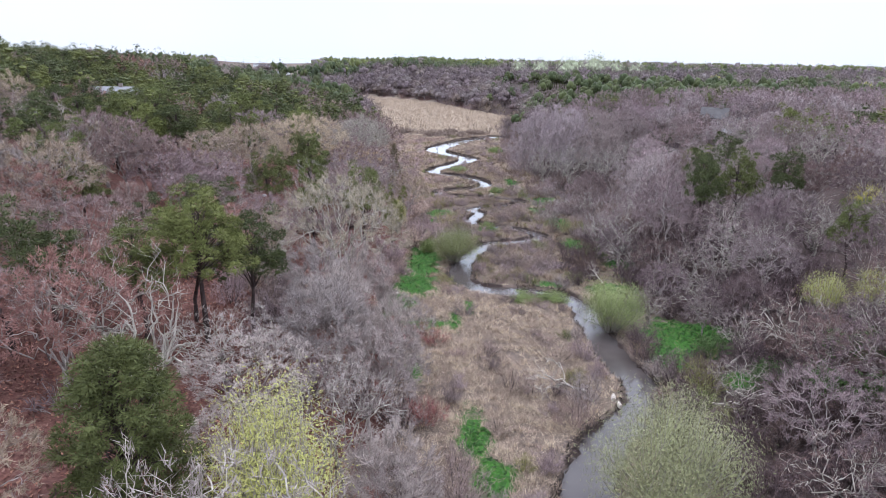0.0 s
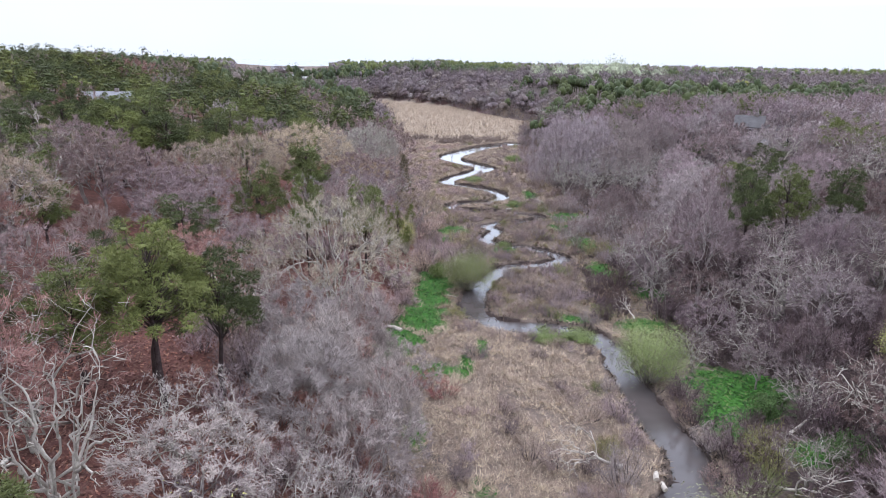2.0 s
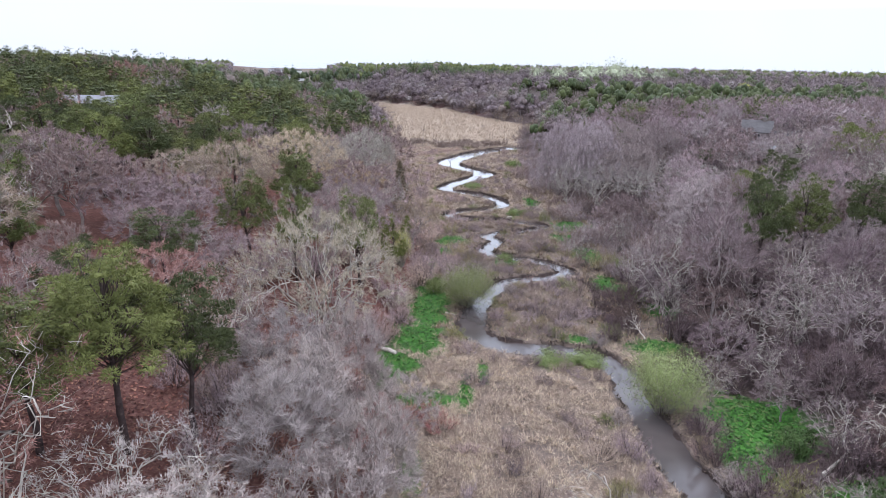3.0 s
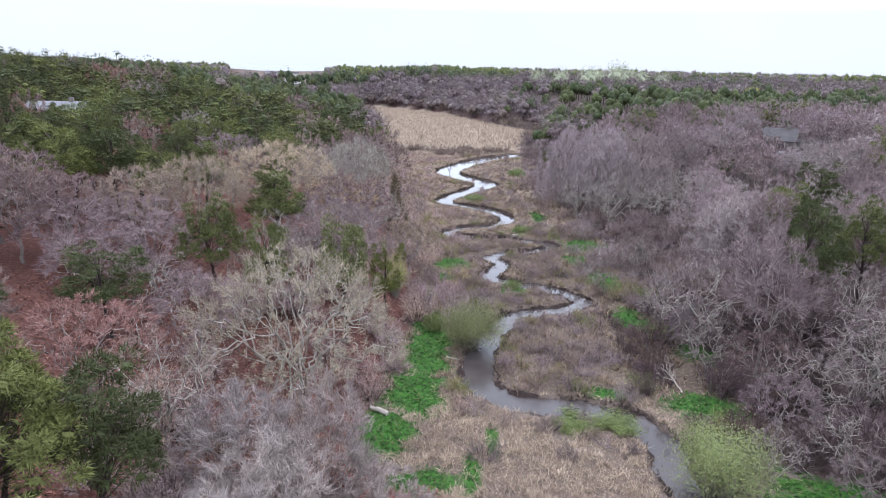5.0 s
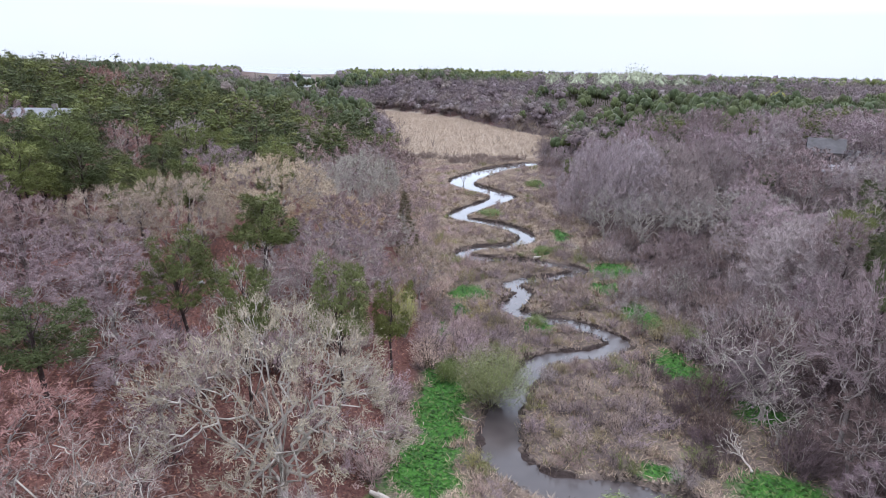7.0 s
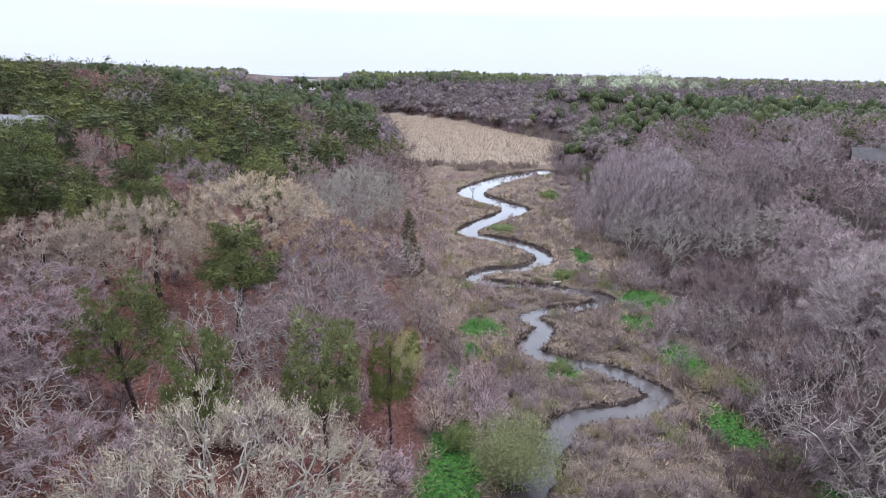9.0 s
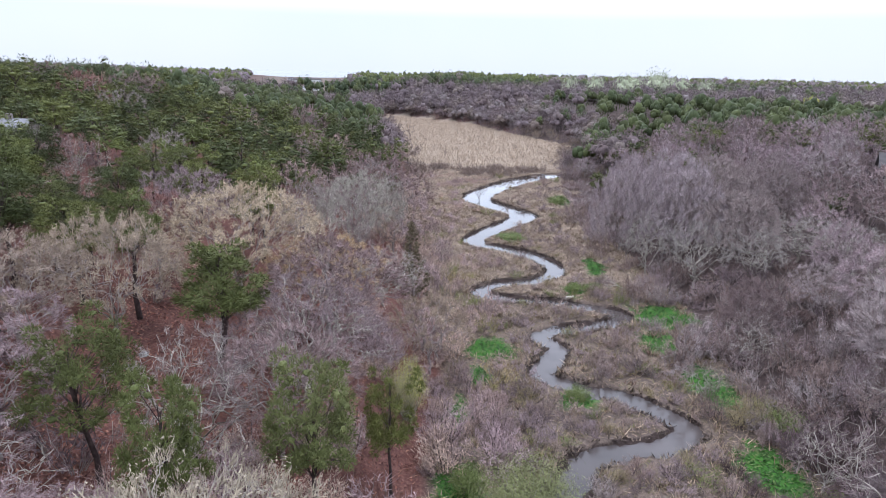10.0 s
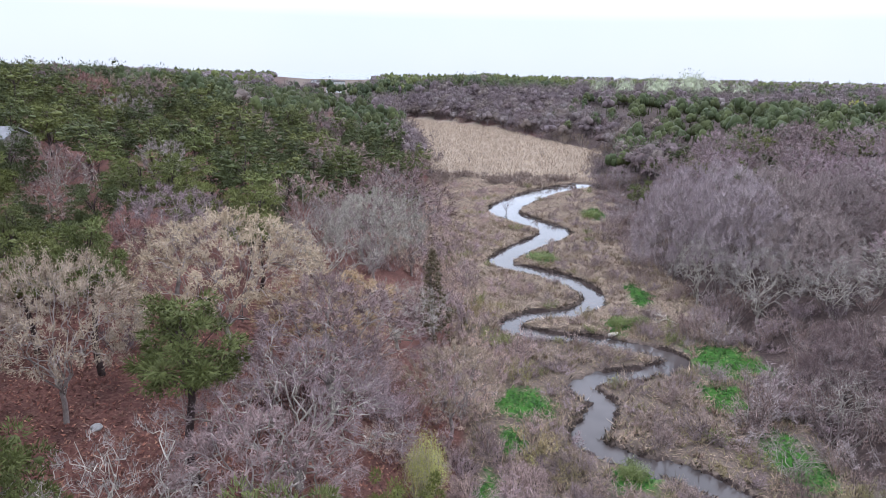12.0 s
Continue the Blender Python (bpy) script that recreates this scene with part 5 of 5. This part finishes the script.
gable_house(-77, 158, 15.2, 10, 7, 5.6, 1.2, 12, "low house with a pale roof among the pines", M_ROOFPALE, M_WALL, [(-4, 1.4, 1.4, 1.5), (0, 1.4, 1.4, 1.5), (4, 1.4, 1.4, 1.5)])
gable_house(72.5, 179, zg(72.5, 179) - 0.2, 6.0, 6, 5.4, 2.2, -24, "grey shingled house half hidden by bare trees", M_ROOF, M_WALL, [(-2.2, 3.4, 1.2, 1.4), (0.4, 3.4, 1.2, 1.4), (-1, 0.8, 2.0, 1.6)])
gable_house(79.5, 176, zg(79.5, 176) - 0.2, 7.0, 5, 3.4, 1.5, -24, "shingled house wing with a pale roof", M_ROOF, M_WALL, [(-2.5, 1.2, 1.2, 1.4), (2.0, 1.2, 1.6, 1.4)], False)
gable_house(70, 169, zg(70, 169), 5.0, 4.5, 2.6, 1.2, -24, "small shed with a pale weathered roof", M_ROOFPALE, M_WALL, [(0, 0.9, 1.2, 1.0)], False)
for i in range(9):
    a = -0.272 + 0.0048 * i + 0.002 * math.sin(i * 5.0)
    yy = 1360 + 40 * math.sin(i * 2.3)
    gable_house(a * yy, yy, 1.6, 9 + 4 * abs(math.sin(i * 1.9)), 8, 3.2 + 1.5 * abs(math.cos(i * 2.7)), 2.4, 20 * math.sin(i), "small white seaside house on the far shore", M_ROOF if i % 3 else M_ROOFPALE, M_WHITE, [(-2, 1.2, 1.6, 1.4), (2, 1.2, 1.6, 1.4)], False)
gable_house(-0.236 * 900, 900, 1.6, 22, 10, 3.2, 2.2, 4, "long white building on the open far marsh", M_ROOFPALE, M_WHITE, [(-6, 1.2, 2, 1.4), (0, 1.2, 2, 1.4), (6, 1.2, 2, 1.4)], False)


# ---- fallen wood and stones ----
def log_geo(seed, length, r):
    rng = np.random.default_rng(seed)
    g = Geo()
    q = bent(rng, Vector((-length / 2, 0, 0)), Vector((length / 2, 0, 0.1)), 4, 0.04)
    g.tube(q, [r, r * 1.05, r * 0.95, r * 0.85, r * 0.7], 9)
    g.add([tuple(v) for v in g.v[:9]], [tuple(range(9))[::-1]])
    for k in range(2):
        p = along(q, 0.35 + 0.3 * k)
        g.tube([p, p + Vector((0.1, 0.25 - 0.5 * k, 0.2)) * r * 4], [r * 0.25, r * 0.12], 5)
    return g


def put_log(x, y, length, r, turn, label, tilt=0.0, up=0.0):
    ob = part("log", log_geo(int(x * 7 + y), length, r), M_DRIFT)
    ob.matrix_basis = pose(x, y, zg(x, y) + r * 0.7 + up, 0, tilt, turn)
    return tagged(ob, label, "log")


put_log(-6.2, 81.5, 1.9, 0.24, 150, "short bleached log at the edge of the green lawn")
put_log(16.2, 54.6, 0.9, 0.22, 80, "bleached log lying on the stream bank")
put_log(16.4, 53.4, 0.8, 0.2, 100, "bleached log lying on the stream bank")
put_log(0.2, 93.5, 1.4, 0.06, -35, "thin bleached branch lying on the grass")
put_log(11.5, 146.6, 1.2, 0.22, 20, "pale log lying in the shallow stream", 0, 0.1)


def boulder(x, y, r, label):
    bm = bmesh.new()
    bmesh.ops.create_icosphere(bm, subdivisions=3, radius=r)
    for v in bm.verts:
        v.co *= 1 + 0.25 * noise.noise(v.co * (1.3 / r) + Vector((x, y, 0)))
        v.co.z *= 0.65
    me = bpy.data.meshes.new("boulder")
    bm.to_mesh(me)
    bm.free()
    me.materials.append(M_STONE)
    ob = new("boulder", me)
    ob.matrix_basis = pose(x, y, zg(x, y) + r * 0.2, 0, 0, 40)
    return tagged(ob, label, "boulder")


boulder(-29.0, 107.0, 0.38, "pale granite boulder on the leaf litter")
boulder(36.5, 54.5, 0.6, "pale granite boulder among the bushes")

FALLEN = [plant_meshes("fallen_tree", bare_tree(401 + i, 7.0, 3.0, 0.35, 5, 34, 3, (0.4, 0.03), 1.2, 0.2), M_DRIFT, M_TWIG) for i in range(2)]


def fallen(x, y, size, turn, tip, label):
    top = plant(FALLEN[int(x + y) % 2], x, y, size, 0, (0.5, 0.46, 0.40), label, "fallen tree")
    top.matrix_basis = pose(x, y, zg(x, y) + 0.5 * size, 0, 0, turn) @ pose(0, 0, 0, tip, 0, 0) @ Matrix.Diagonal((size * 0.8, size * 0.8, size, 1))
    return top


fallen(13.4, 55.5, 0.95, -80, 70, "fallen tree with bleached branches reaching over the stream")
fallen(24.5, 53.5, 1.0, 40, 72, "toppled tree with bare bleached branches in the thicket")
fallen(29.5, 61.0, 0.9, 120, 70, "toppled tree with bare bleached branches in the thicket")
fallen(22.5, 87.0, 0.6, 200, 68, "toppled tree with bare bleached branches in the thicket")
fallen(34.0, 47.0, 0.55, 10, 66, "toppled tree with bare bleached branches in the thicket")
fallen(19.5, 127.5, 0.5, 90, 70, "bleached fallen branches beside the stream")
fallen(20.0, 151.5, 0.55, 250, 74, "bleached fallen branches beside the stream")
fallen(-9.5, 47.0, 0.8, 160, 60, "toppled tree with bare bleached branches in the thicket")
put(DEAD_TREE, -31.0, 49.0, top_at(-31, 49, 16.0), 0.35, PALE, "thin dead snag with pale broken branches", unit=12.0, clear=1)

SPRING_TREE = plant_meshes("spring_tree", (bare_tree(421, 10.0, 4.6, 0.15, 5, 40, 0)[0], blob_tree(422, 10.0, 5.0, 700, 0.7, 0.22, 0.05, 7, 0.5)), M_BARK, M_LEAF)
# evergreen bushes, lone marsh trees and pale spring crowns far off
HOLLY = plant_meshes("evergreen_bush", leafy_geo(411, 3.0, 2.4, 34, 90, (0.3, 0.12)), M_BARK, M_LEAF)
for x, y, h, w in ((33.5, 51.5, 3.2, 1.0), (37.5, 55.0, 3.6, 1.1), (31.0, 55.5, 2.6, 0.8), (36.0, 47.5, 3.0, 1.0), (29.0, 64.5, 2.2, 0.7)):
    put(HOLLY, x, y, h, w, (0.075, 0.125, 0.04), "dark green leafy bush in the thicket", "bush", "evergreen bushes", unit=3.0, clear=1)
for x, y, h, w in ((8.5, 117.2, 1.3, 0.55), (12.8, 150.0, 1.4, 0.6), (15.5, 151.0, 1.2, 0.6), (17.5, 216, 2.0, 1.0), (5.0, 180.5, 1.2, 1.1), (-1.8, 101.5, 2.2, 0.6), (14.6, 80.2, 1.2, 0.9), (11.3, 80.6, 1.1, 0.9), (24.5, 100, 2.0, 0.7), (26.0, 112, 2.4, 0.8)):
    put(HOLLY, x, y, h, w, (0.16, 0.20, 0.07), "low leafy bush in fresh yellow-green", "bush", "fresh green bushes", unit=3.0, clear=0.5)
put(SAPLING, -1.5, 219, 5.5, 0.42, DARKTW, "small bare tree standing at the water's edge", clear=1)
put(SAPLING, -33, 360, 8.0, 0.8, DARKTW, "lone bare tree standing in the reeds", clear=1)
put(SAPLING, -14, 300, 4.0, 0.4, DARKTW, "lone bare sapling standing in the reeds", clear=1)
put(SAPLING, 12, 318, 4.5, 0.4, DARKTW, "lone bare sapling standing in the reeds", clear=1)
for x, y, h, w in ((108, 492, 24, 2.3), (90, 500, 20, 1.8), (126, 505, 19, 1.8), (73, 510, 19, 1.8), (140, 498, 18, 1.6), (58, 520, 18, 1.6), (100, 520, 20, 1.9), (118, 515, 20, 1.8)):
    put(SPRING_TREE, x, y, h, w, (0.42, 0.46, 0.33), "tall tree pale green with new leaf buds", group="pale spring trees")
for x, y, h, w in ((158, 395, 10, 0.9), (205, 330, 9, 0.7)):
    put(LIGHT_OAKS[0], x, y, h, w, (0.40, 0.42, 0.09), "rounded tree in bright yellow-green bud")
for x, y, h, w in ((65, 172, 7.5, 0.8), (69, 175.5, 6.5, 0.7), (76, 173, 7.0, 0.75), (82, 175, 8.0, 0.8), (86, 180, 8.5, 0.9), (63, 164, 7.0, 0.8), (74, 165, 7.5, 0.8)):
    put(LIGHT_TREES[int(x) % 3], x, y, h, w, DARKTW, "bare tree screening the grey shingled house", group="trees by the house")
